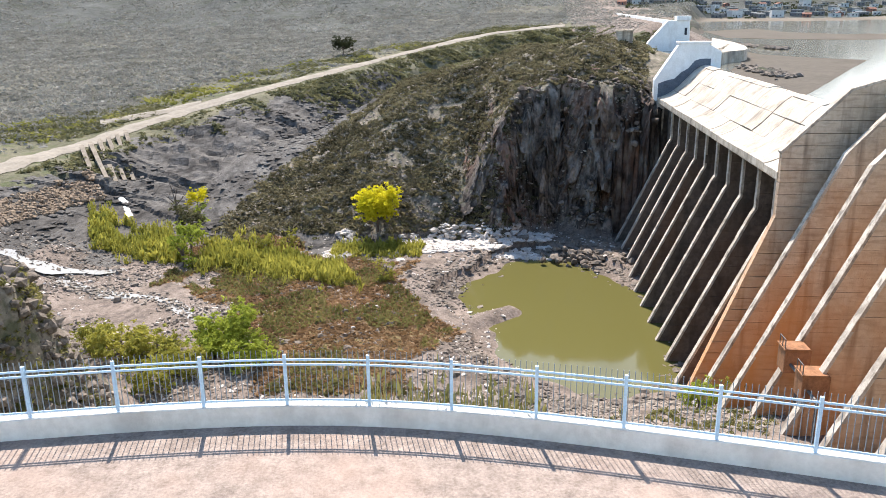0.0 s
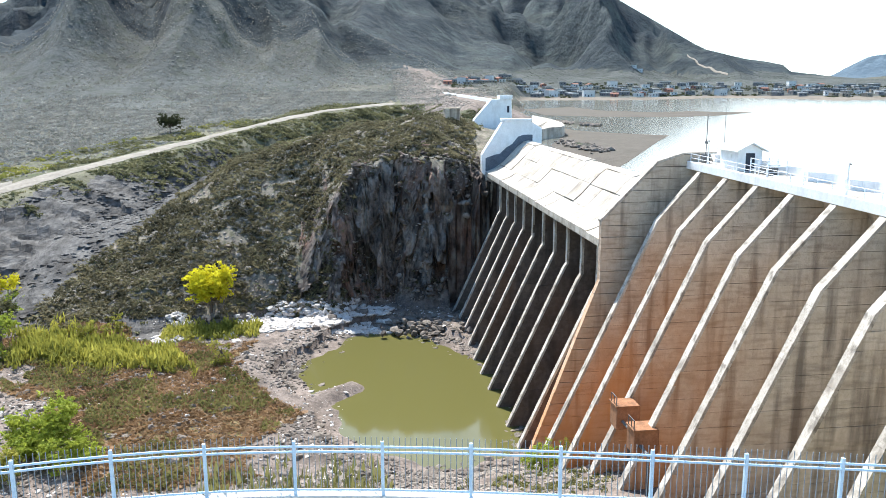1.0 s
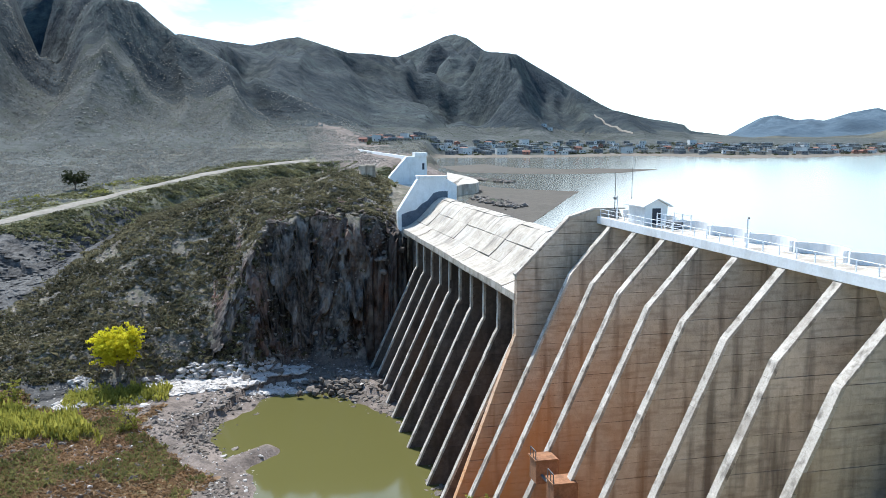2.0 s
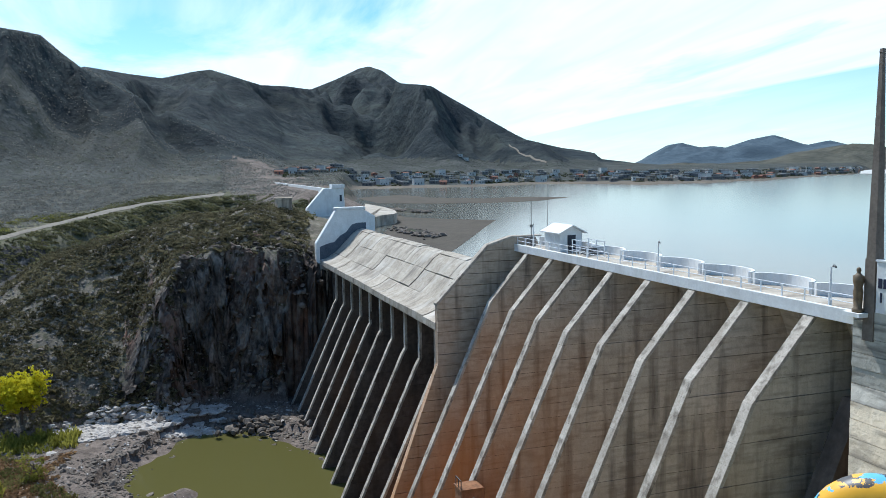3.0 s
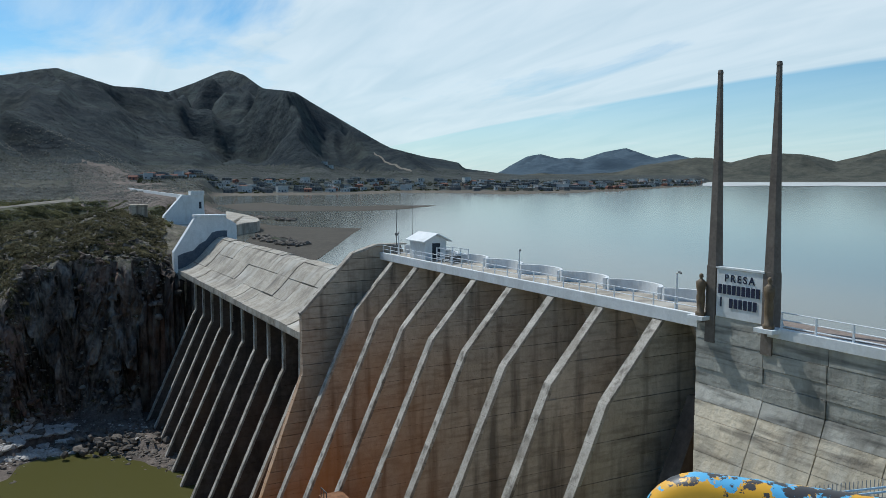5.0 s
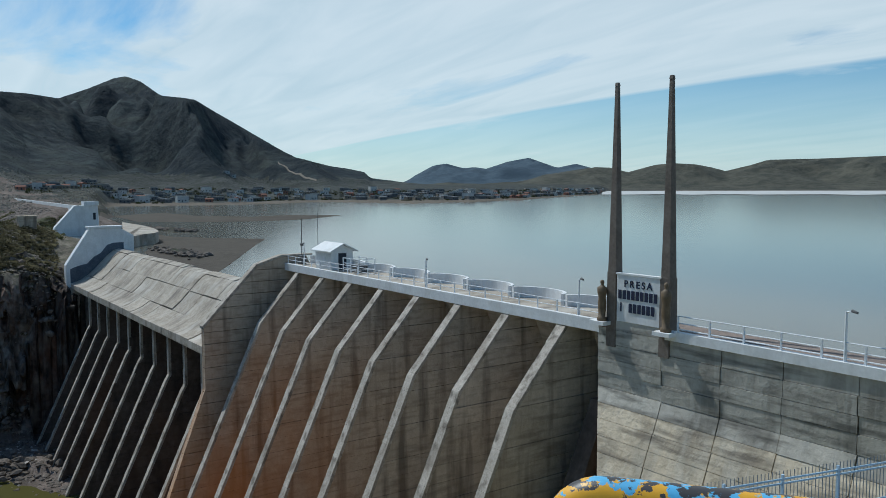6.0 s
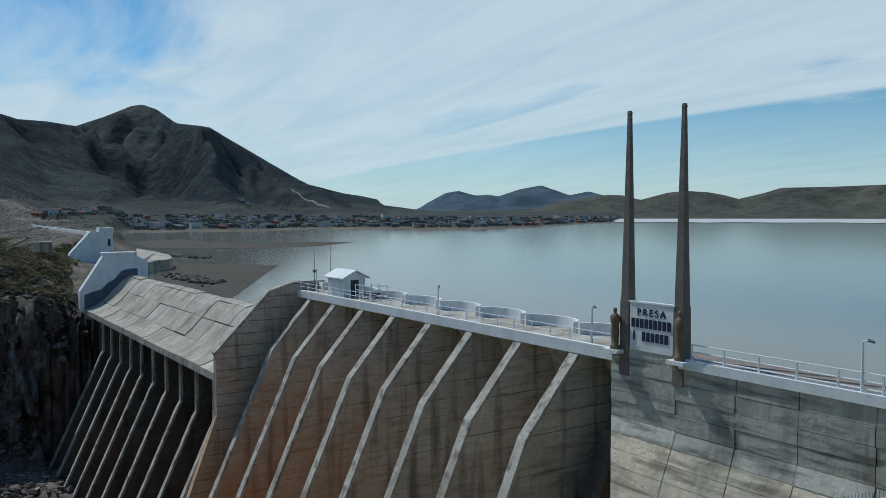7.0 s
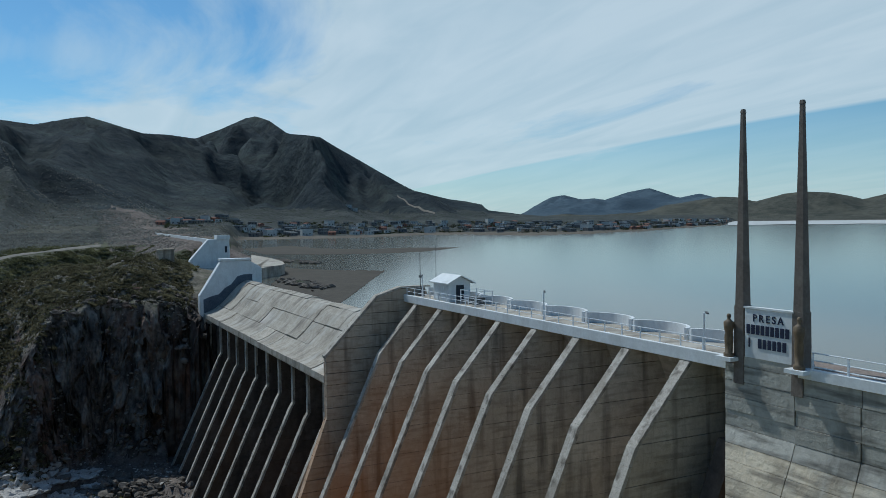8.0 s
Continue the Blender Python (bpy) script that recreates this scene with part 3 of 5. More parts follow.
def part(name, bm, material, parent=None, label="", smooth=False, bevel=0.0, at=None):
    ob = new(name, finish(name, bm, material, smooth, bevel))
    if parent:
        ob.parent = parent
    if at is not None:
        ob.matrix_basis = at
    return tagged(ob, label)


def thing(name, label, category, at=(0, 0, 0), group="", kind=""):
    ob = new(name)
    ob.location = at
    return tagged(ob, label, category, group, kind)


def box_part(name, dims, material, parent=None, label="", bevel=0.0):
    bm = bmesh.new()
    bm_box(bm, *dims)
    return part(name, bm, material, parent, label, bevel=bevel)


# ---- water ----
def water(name, colour, rough, ripple, scale):
    m = bpy.data.materials.new(name)
    m.use_nodes = True
    n, l = m.node_tree.nodes, m.node_tree.links
    b = n["Principled BSDF"]
    b.inputs["Base Color"].default_value, b.inputs["Roughness"].default_value = (*colour, 1), rough
    b.inputs["IOR"].default_value = 1.33
    g, t, p = n.new("ShaderNodeNewGeometry"), n.new("ShaderNodeTexNoise"), n.new("ShaderNodeBump")
    t.inputs["Scale"].default_value, t.inputs["Detail"].default_value = scale, 4
    p.inputs["Strength"].default_value, p.inputs["Distance"].default_value = ripple, 0.05
    l.new(g.outputs["Position"], t.inputs["Vector"]); l.new(t.outputs["Fac"], p.inputs["Height"]); l.new(p.outputs[0], b.inputs["Normal"])
    return m


LAKE = water("still lake water", (0.135, 0.128, 0.10), 0.12, 0.16, 0.25)
POND = water("olive pond water", (0.098, 0.09, 0.030), 0.06, 0.03, 0.6)


def pool(name, material, outline, z, label):
    bm = bmesh.new()
    bm.faces.new([bm.verts.new((x, y, z)) for x, y in outline])
    return tagged(part(name, bm, material), label, "water", kind="structure")


arc = [(-math.cos(radians(a)) * 2900, math.sin(radians(a)) * 2900) for a in range(8, 120, 4)]
pool("lake", LAKE, [(-20, 50.6), (-184, 50.6), (-188, 46), (-260, 46), (-330, 40)] + arc + [(800, 300), (100, 60)], LAKE_Z, "still grey-blue reservoir reflecting sky and hills")
PALE_SHEET = surface("pale shore sheet", (0.42, 0.42, 0.40), (0.62, 0.62, 0.60), 0.01, 0.9, 0.2, fine=8)
# Pale sheet laid 0.6 m above the lake.
strip = [(-math.cos(radians(a)) * q, math.sin(radians(a)) * q) for a, q in [(a, 1500 + 60 * math.sin(a * 1.3)) for a in range(46, 111, 2)] + [(a, 2700) for a in range(110, 45, -2)]]
pool("shore_flat", PALE_SHEET, strip, LAKE_Z + 0.6, "pale flat strip along the far shore")
LAKE_BROWN = surface("brown lake sheet", (0.06, 0.05, 0.04), (0.10, 0.084, 0.066), 0.08, 0.88, 0.15, fine=8)
# Brown sheet on the water, coloured to stand for a dark reflection.
flat = [(-300, 80), (-268, 79), (-252, 87), (-244, 94), (-238, 99.5), (-214, 86.5), (-186, 72), (-160, 58.5), (-148, 52), (-180, 51.5), (-205, 54), (-225, 62), (-262, 72)]
pool("brown_sheet", LAKE_BROWN, flat, LAKE_Z + 0.04, "flat brown sheet standing for a reflection at the reservoir's edge")
bar_ = [(-392, 101), (-372, 121), (-362, 143), (-364, 160), (-370, 177), (-388, 196), (-409, 217), (-418, 204), (-430, 190), (-420, 168), (-436, 158), (-456, 148), (-520, 150), (-480, 110)]
pool("brown_sheet", LAKE_BROWN, bar_, LAKE_Z + 0.04, "low brown sheet in the reservoir")
pool("pond", POND, [(-132 + 50 * math.cos(a), 10 + 33 * math.sin(a)) for a in (2 * math.pi * k / 40 for k in range(40))], POND_Z, "shallow olive-green pond at the foot of the spillway")

# ---- dam ----
dam = thing("dam", "tall grey concrete buttress dam with an overflow spillway", "dam")
KNEE = (39.7, -6.2)
rnd_end = random.Random(3)
XE = -101.8
LOW_X = [-106.0 - 7.6 * k for k in range(10)]


def edge_y(z):
    """Downstream edge of the buttresses below the knee."""
    return KNEE[0] + 0.46 * (z - KNEE[1])


def back_y(z):
    return 48.5 - 0.42 * z


def buttress(x, top, foot, low):
    """One buttress in lifts; low: under the spillway lip, with an upright head."""
    width = 0.9 if not low else 0.8
    body = new("buttress")
    body.parent = dam
    z = top
    rnd = random.Random(int(-x * 10))
    spans = []
    while z > foot:
        h = 1.52 if top - z > 0.1 else 1.3
        spans.append((max(z - h, foot), z))
        z -= h
    for z0, z1 in spans:
        cuts = [z1] + [c for c in ((KNEE[1],) if not low else (-16.7,)) if z0 < c < z1] + [z0]
        def front(c):
            if low:
                return 35.0 if c >= -16.7 else edge_y(c)
            return 45.2 - (45.2 - KNEE[0]) * (-c / -KNEE[1]) if c >= KNEE[1] else edge_y(c)
        grow = rnd.uniform(-0.05, 0.05)
        bm = bmesh.new()
        prof = [(front(c) - 0.02, c - (0.02 if c == z1 else 0)) for c in cuts]
        bm_prism(bm, [(y + 0.04, c - (0.035 if c == z1 else 0)) for y, c in prof] + [(back_y(z0), z0), (back_y(z1), z1 - 0.055)], x - width + 0.05, x + 0.05 + grow)
        part("lift", bm, SHADE_CONCRETE if low else CONCRETE, body)
        bm = bmesh.new()
        bm_prism(bm, [(y - 0.06, c) for y, c in prof] + [(y + 0.3, c) for y, c in prof[::-1]], x - width + rnd.uniform(-.03, .03), x + 0.1 + rnd.uniform(-.02, .03))
        part("edge_block", bm, EDGE, body)
    return body


for k in range(8):
    x = DAM_X0 + PITCH * k
    foot = float(table(x, ((-98, -40.5), (-84, -35), (-68, -31), (-52, -25), (-46, -21))))
    buttress(x, -0.15, foot, False)
for k in range(10):
    buttress(LOW_X[k] + 0.35, -10.2, -41.5, True)
# upstream face behind the bays
bm = bmesh.new()
bm_prism(bm, [(back_y(-42) - 0.6, -42), (back_y(-42) + 1.2, -42), (back_y(0) + 1.2, -0.3), (back_y(0) - 0.6, -0.3)], XE, -40)
part("upstream_face", bm, CONCRETE, dam)
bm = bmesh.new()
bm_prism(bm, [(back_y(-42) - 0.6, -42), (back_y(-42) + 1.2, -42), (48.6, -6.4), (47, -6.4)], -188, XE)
part("upstream_face", bm, SHADE_CONCRETE, dam)
# struts across the bays
for k in range(7):
    for y_, z_ in ((44.3, -17.2), (39.5, -27.5)):
        xa = DAM_X0 + PITCH * k
        if z_ < float(table(xa, ((-98, -40), (-46, -20)))) + 6:
            continue
        bm = bmesh.new()
        bm_box(bm, xa + 0.08, xa + PITCH - 1.2, y_ - 0.28, y_ + 0.28, z_ - 0.3, z_ + 0.3)
        part("strut", bm, CONCRETE, dam, bevel=0.04)
        bm = bmesh.new()
        bm_prism(bm, [(y_ - 0.5, z_ + 0.3), (y_ + 0.5, z_ + 0.3), (y_ + 0.1, z_ - 1.1), (y_ - 0.1, z_ - 1.1)], xa + PITCH - 1.8, xa + PITCH - 1.1)
        part("corbel", bm, EDGE, dam)
        bm = bmesh.new()
        bm_prism(bm, [(y_ - 0.6, z_ + 0.45), (y_ + 0.6, z_ + 0.45), (y_ + 0.2, z_ - 1.2), (y_ - 0.2, z_ - 1.2)], xa + 0.02, xa + 0.35)
        part("corbel", bm, SHADE_CONCRETE, dam)
# abutment toe beside the last bay
bm = bmesh.new()
bm_prism(bm, [(45.5, -5.6), (42.7, -11.8), (39.0, -20), (39.0, -24), (50, -24), (50, -5.6)], -44.9, -43.2)
part("toe_block", bm, SHADE_CONCRETE, dam)

# end wall that flanks the spillway
end_wall = new("end_wall")
end_wall.parent = dam
END_EDGE = ((-41, 24.0), (-14.7, 33.8), (-6.9, 33.8), (0.55, 41.2), (1.7, 44.6))
z = 1.7
while z > -41:
    z0 = z - 1.52
    cuts = [z - 0.06] + [c for c, _ in END_EDGE[::-1] if z0 < c < z - 0.06] + [z0]
    bm = bmesh.new()
    front_ = [(float(table(c, END_EDGE)), c) for c in cuts]
    bm_prism(bm, front_ + [(back_y(z0) + 0.4, z0), (back_y(z) + 0.4, z - 0.06)], XE - 0.5, XE + 0.5 + rnd_end.uniform(-0.05, 0.05))
    part("lift", bm, CONCRETE, end_wall)
    z = z0
bm = bmesh.new()
bm_prism(bm, [(33.7, -6.95), (41.2, 0.6), (44.6, 1.75), (49, 1.75), (49, 1.95), (44.5, 1.95), (41.0, 0.9), (33.6, -6.6)], XE - 0.58, XE + 0.58)
part("coping", bm, EDGE, dam)

# spillway: a curved apron with a blunt lip
OGEE = [(47.6, -4.6), (46.2, -3.2), (44.8, -2.5), (43.7, -2.3), (42.6, -2.6), (41.4, -3.5), (40.0, -5.0), (38.6, -6.5), (37.2, -7.7), (35.8, -8.6), (34.6, -9.1), (33.8, -9.3)]
apron = new("apron")
apron.parent = dam
for k in range(14):
    x0 = -186 + 6.0 * k
    for i0, i1 in ((0, 5), (4, 7), (6, 9), (8, 12)):
        dz = rnd_end.uniform(-0.14, 0.08)
        prof = [(y, z + dz) for y, z in OGEE[i0:i1]]
        if i0:
            prof[0] = (prof[0][0] - 0.06, prof[0][1] - 0.05)
        under = [(y + 0.5, z - 1.0) for y, z in prof[::-1]] if i1 < 12 else [(33.8, -10.3), (36.5, -10.3), (prof[0][0] + 0.4, prof[0][1] - 1.2)]
        bm = bmesh.new()
        bm_prism(bm, prof + under, x0 + 0.05, x0 + 6.0 - 0.05)
        part("slab", bm, SPILL, apron)
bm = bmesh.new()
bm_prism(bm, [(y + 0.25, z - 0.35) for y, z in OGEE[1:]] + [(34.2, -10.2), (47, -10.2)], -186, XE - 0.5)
part("bedding", bm, SHADE_CONCRETE, dam)
box_part("lip_beam", (-186, XE - 0.5, 34.6, 36.4, -10.9, -10.25), CONCRETE, dam)

PIER_BAND = surface("blue-grey pier band", (0.06, 0.075, 0.10), (0.14, 0.165, 0.20), 0.6, 0.8, 0.1)
# far pier of the spillway
pier = thing("spillway_pier", "white concrete pier beside the spillway", "pier")
bm = bmesh.new()
bm_prism(bm, [(33.0, -9.4), (33.0, -5.4), (37.9, 2.2), (44.2, 2.2), (47, 0.5), (47, -9), (35, -17), (33.6, -17)], -188.2, -186)
part("body", bm, WHITE, pier, bevel=0.08)
# Thin dark plate that follows the apron curve on the pier's face.
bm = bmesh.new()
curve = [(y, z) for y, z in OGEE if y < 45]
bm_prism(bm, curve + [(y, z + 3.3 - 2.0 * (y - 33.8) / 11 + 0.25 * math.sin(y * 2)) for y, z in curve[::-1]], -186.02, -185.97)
part("apron_band", bm, PIER_BAND, pier, "dark blue-grey band along the apron curve")
box_part("cap", (-188.5, -185.7, 37.6, 44.6, 2.2, 2.7), WHITE, pier, bevel=0.05)
bm = bmesh.new()
bm_prism(bm, [(33.6, -10), (35.2, -10), (35.2, -16.7), (27, -34), (25.6, -34), (33.6, -16.7)], -187.4, -184.4)
part("foot", bm, EDGE, pier)

# deck
deck = new("deck")
deck.parent = dam
XD0, XD1 = XE + 0.5, -43.6
box_part("slab", (XD0, XD1, 45.3, 48.4, -0.15, 0.75), SPILL, deck)
box_part("fascia", (XD0, XD1, 44.95, 45.3, -0.12, 0.86), WHITE, deck, bevel=0.03)
for k in range(8):
    xa = DAM_X0 + PITCH * (k - 0.5)
    bm = bmesh.new()
    n = 18
    outer, inner = [], []
    for i in range(n + 1):
        a = math.pi * (0.06 + 0.88 * i / n)
        outer.append((xa + PITCH / 2 - 3.5 * math.cos(a), 47.9 + 2.3 * math.sin(a)))
        inner.append((xa + PITCH / 2 - 3.2 * math.cos(a), 47.9 + 2.0 * math.sin(a)))
    rows_ = [[bm.verts.new((x, y, z)) for x, y in side] for side, z in ((outer, -6), (outer, 1.75), (inner, 1.75), (inner, -6))]
    for a, b in ((0, 1), (1, 2), (2, 3)):
        for i in range(n):
            bm.faces.new((rows_[a][i], rows_[a][i + 1], rows_[b][i + 1], rows_[b][i]))
    bm.faces.new([r_[0] for r_ in rows_]), bm.faces.new([r_[n] for r_ in rows_][::-1])
    part("scalloped_parapet", bm, WHITE, deck, smooth=False)
    bm = bmesh.new()
    ring = [bm.verts.new((x, y, 0.72)) for x, y in inner]
    bm.faces.new(ring)
    part("bay_floor", bm, SPILL, deck)


def railing(name, pts, label, height_m, rails, r, material, every=2.4, parent=None):
    """Posts and rails along pts."""
    rail_ob = thing(name, label, "railing") if parent is None else parent
    for h in rails:
        bm = bmesh.new()
        bm_path(bm, [(x, y, z + h) for x, y, z in pts], r, 6)
        part("rail", bm, material, rail_ob)
    for a, b in zip(pts, pts[1:]):
        a, b = Vector(a), Vector(b)
        n = max(1, round((b - a).length / every))
        for i in range(n):
            p = a.lerp(b, i / n)
            bm = bmesh.new()
            bm_box(bm, p.x - r * 1.2, p.x + r * 1.2, p.y - r * 1.2, p.y + r * 1.2, p.z, p.z + height_m)
            part("post", bm, material, rail_ob)
    return rail_ob


railing("crest_railing", [(XD0 + 0.3, 45.35, 0.75), (XD1 - 0.3, 45.35, 0.75)], "thin white steel railing along the dam crest", 1.05, (0.55, 1.05), 0.035, STEEL_WHITE)

# ---- wing wall on the near side ----
W0, WD = Vector((-37.2, 45.0, 0)), Vector((1, 0, 0))
wing = thing("wing_wall", "cracked grey concrete abutment wall in cast blocks", "wall")


def wing_face(z):
    return -0.0 if z > -4.4 else -0.42 * (-4.4 - z)


def wing_block(origin, along, ends, s1, z0, z1, proud):
    """A block of the wall; ends: its free end low and high."""
    side = Vector((along.y, -along.x, 0))
    bm = bmesh.new()
    vs = []
    for z, s0 in zip((z0, z1), ends):
        for s, o in ((s0, wing_face(z) * -1 + proud), (s1, wing_face(z) * -1 + proud), (s1, -1.5), (s0, -1.5)):
            p = origin + along * s + side * o
            vs.append(bm.verts.new((p.x, p.y, z)))
    for f in ((3, 2, 1, 0), (4, 5, 6, 7), (0, 1, 5, 4), (1, 2, 6, 5), (2, 3, 7, 6), (3, 0, 4, 7)):
        bm.faces.new([vs[i] for i in f])
    return bm


def wing_end(z):
    """Where the wall's free end lies, along the wall: on one bearing, to fit the camera's view."""
    o = -wing_face(z)
    k = math.tan(radians(45.85))
    base = W0 + Vector((WD.y, -WD.x, 0)) * o
    return -(base.y + base.x * k) / (WD.y + WD.x * k)


rnd = random.Random(5)
JOINTS = (-0.4, 4.5, 8.9, 13.6, 18.6, 23.4, 28.0, 33.0, 38.0)
z = 0.27
while z > -17:
    h = 1.12 + rnd.uniform(-0.08, 0.08)
    ends = [wing_end(z)] + [q + rnd.uniform(-0.05, 0.05) for q in JOINTS]
    for s, s1 in zip(ends, ends[1:]):
        low_high = (wing_end(z - h), wing_end(z)) if s == ends[0] else (s + 0.03, s + 0.03)
        bm = wing_block(W0, WD, low_high, s1 - 0.03, z - h + 0.035, z, rnd.uniform(-0.035, 0.035))
        part("block", bm, WING_DARK if z > -4.4 - (1.2 if s > 14 else 0) - (1.2 if s > 9 and rnd.random() < 0.4 else 0) else WING, wing)
    z -= h
core = bmesh.new()
vs = []
for zz_, f_ in ((-18, 5.4), (-4.6, -0.2), (0.22, -0.2)):
    w_ = wing_end(zz_) + 0.1
    for s, o in ((w_, f_), (38, f_), (38, -3), (w_, -3)):
        p = W0 + WD * s + Vector((WD.y, -WD.x, 0)) * o
        vs.append(core.verts.new((p.x, p.y, zz_)))
for b_ in (0, 4):
    for i in range(4):
        core.faces.new((vs[b_ + i], vs[b_ + (i + 1) % 4], vs[b_ + 4 + (i + 1) % 4], vs[b_ + 4 + i]))
core.faces.new(vs[:4][::-1]), core.faces.new(vs[8:])
part("core", core, IRON, wing)
part("block", wing_block(W0, WD, (wing_end(0) + 0.9, wing_end(0) + 0.9), -0.05, 0.3, 1.02, 0.02), WING_DARK, wing)


def along_wing(s, o, z):
    p = W0 + WD * s + Vector((WD.y, -WD.x, 0)) * o
    return (p.x, p.y, z)


bm = bmesh.new()
vs = [bm.verts.new(along_wing(s, o, z)) for z in (0.3, 0.95) for s, o in ((0.0, 0.18), (60, 0.18), (60, -0.35), (0.0, -0.35))]
for f in ((3, 2, 1, 0), (4, 5, 6, 7), (0, 1, 5, 4), (1, 2, 6, 5), (2, 3, 7, 6), (3, 0, 4, 7)):
    bm.faces.new([vs[i] for i in f])
part("kerb", bm, WHITE, wing)
bm = bmesh.new()
vs = [bm.verts.new(along_wing(s, o, z)) for z in (-0.6, 0.7) for s, o in ((-7, -0.36), (60, -0.36), (60, -4.2), (-7, -4.2))]
for f in ((3, 2, 1, 0), (4, 5, 6, 7), (0, 1, 5, 4), (1, 2, 6, 5), (2, 3, 7, 6), (3, 0, 4, 7)):
    bm.faces.new([vs[i] for i in f])
part("roadway", bm, ROADWAY, wing)
railing("wing_railing", [along_wing(0.9, -0.1, 0.95), along_wing(58, -0.1, 0.95)], "white steel railing on the abutment kerb", 1.1, (0.2, 0.62, 1.1), 0.045, STEEL_WHITE, 2.6)

# ---- pylons and name board ----
def pylon(x, y):
    p = thing("pylon", "tall tapering brown-grey concrete pylon on the dam crest", "pylon", group="pylons")
    for name, z0, z1, w0, w1 in (("pedestal", -1.0, 4.6, 0.45, 0.41), ("shaft", 4.6, 18.3, 0.37, 0.125), ("cap", 18.3, 18.55, 0.15, 0.11)):
        bm = bmesh.new()
        a = [bm.verts.new((x + sx * w0, y + sy * w0, z0)) for sx, sy in ((-1, -1), (1, -1), (1, 1), (-1, 1))]
        b = [bm.verts.new((x + sx * w1, y + sy * w1, z1)) for sx, sy in ((-1, -1), (1, -1), (1, 1), (-1, 1))]
        bm.faces.new(a[::-1]), bm.faces.new(b)
        for i in range(4):
            bm.faces.new((a[i], a[(i + 1) % 4], b[(i + 1) % 4], b[i]))
        part(name, bm, PYLON, p)
    return p


pylon(-42.35, 45.33)
pylon(-37.35, 45.33)
board = thing("name_board", "white concrete name board with dark letters between the pylons", "sign")
box_part("panel", (-41.8, -37.7, 45.75, 46.05, 1.02, 4.5), WHITE, board, bevel=0.02)
# ---- lamps on the crest ----
def lamp(x, y, z):
    l_ = thing("crest_lamp", "white steel lamp post with a small arm", "street lamp", group="crest lamps")
    bm = bmesh.new()
    bm_tube(bm, (x, y, z), (x, y, z + 2.9), 0.11, 0.06)
    part("pole", bm, STEEL_WHITE, l_)
    bm = bmesh.new()
    bm_tube(bm, (x, y, z + 2.85), (x + 0.5, y - 0.25, z + 3.0), 0.04)
    part("arm", bm, STEEL_WHITE, l_)
    bm = bmesh.new()
    bm_tube(bm, (x + 0.45, y - 0.22, z + 3.0), (x + 0.85, y - 0.42, z + 2.95), 0.1, 0.07)
    part("head", bm, IRON, l_)


lamp(-68.2, 45.6, 0.75)
lamp(-46.4, 45.6, 0.75)
lamp(*along_wing(12.7, -0.1, 0.95))

# ---- terrace with fence ----
def fence_line(y0, y1, n):
    return [(float(fence_x(y0 + (y1 - y0) * i / n)), y0 + (y1 - y0) * i / n) for i in range(n + 1)]


bm = bmesh.new()
line = fence_line(-60, 60, 120)
a = [bm.verts.new((x, y, ROAD_Z)) for x, y in line]
b = [bm.verts.new((x + 14, y, ROAD_Z)) for x, y in line]
for i in range(120):
    bm.faces.new((a[i], b[i], b[i + 1], a[i + 1]))
tagged(part("road", bm, ROADWAY), "pinkish gravel terrace road behind the fence wall", "road", kind="structure")
bm = bmesh.new()
prev = None
for x, y in line:
    vs = [bm.verts.new((x + dx_, y, z_)) for dx_, z_ in ((-0.18, 0.0), (-0.18, 2.0), (0.12, 2.0), (0.12, 1.45))]
    if prev:
        for i in range(3):
            bm.faces.new((prev[i], prev[i + 1], vs[i + 1], vs[i]))
    prev = vs
tagged(part("low_wall", bm, RENDER), "low white rendered wall carrying the fence", "wall", kind="structure")
fence = thing("fence", "pale blue steel fence with thin pickets on a low wall", "fence")
for h in (0.12, 1.02, 1.14):
    bm = bmesh.new()
    bm_path(bm, [(x, y, 2.0 + h) for x, y in line], 0.028, 6)
    part("rail", bm, BLUE, fence)

# ---- lookout under the camera ----
deck_ob = box_part("lookout", (-1.7, 2.2, -1.6, 2.2, 1.4, 9.35), WHITE)
tagged(deck_ob, "white concrete lookout above the terrace", "lookout", kind="structure")

# ---- fence posts and pickets ----
def arc_points(y0, y1, gap):
    """Points at even distances along the fence."""
    ys = np.linspace(y0, y1, 4000)
    xs = fence_x(ys)
    d = np.concatenate([[0], np.cumsum(np.hypot(np.diff(xs), np.diff(ys)))])
    at = np.arange(0, d[-1], gap)
    return [(float(x), float(y)) for x, y in zip(np.interp(at, d, xs), np.interp(at, d, ys))]


bm = bmesh.new()
bm_box(bm, -0.035, 0.035, -0.035, 0.035, 0, 1.27)
post_mesh = finish("post", bm, BLUE)
for x, y in arc_points(-20.27, 46, 1.945):
    p = new("post", post_mesh)
    p.parent, p.location = fence, (x, y, 2.0)
bm = bmesh.new()
bm_box(bm, -0.007, 0.007, -0.007, 0.007, 0, 1.3)
picket_mesh = finish("picket", bm, PICKET)
pickets = arc_points(-24, 44, 0.125)
near_pickets = [p for p in pickets if -10.5 < p[1] < 21]
for x, y in near_pickets[:300]:
    p = new("picket", picket_mesh)
    p.parent, p.location = fence, (x - 0.03, y, 2.06)
bm = bmesh.new()
for x, y in pickets:
    if (x, y) not in near_pickets[:300]:
        bm_box(bm, x - 0.039, x - 0.021, y - 0.009, y + 0.009, 2.06, 3.36)
tagged(part("picket_row", bm, PICKET, fence), kind="stuff")

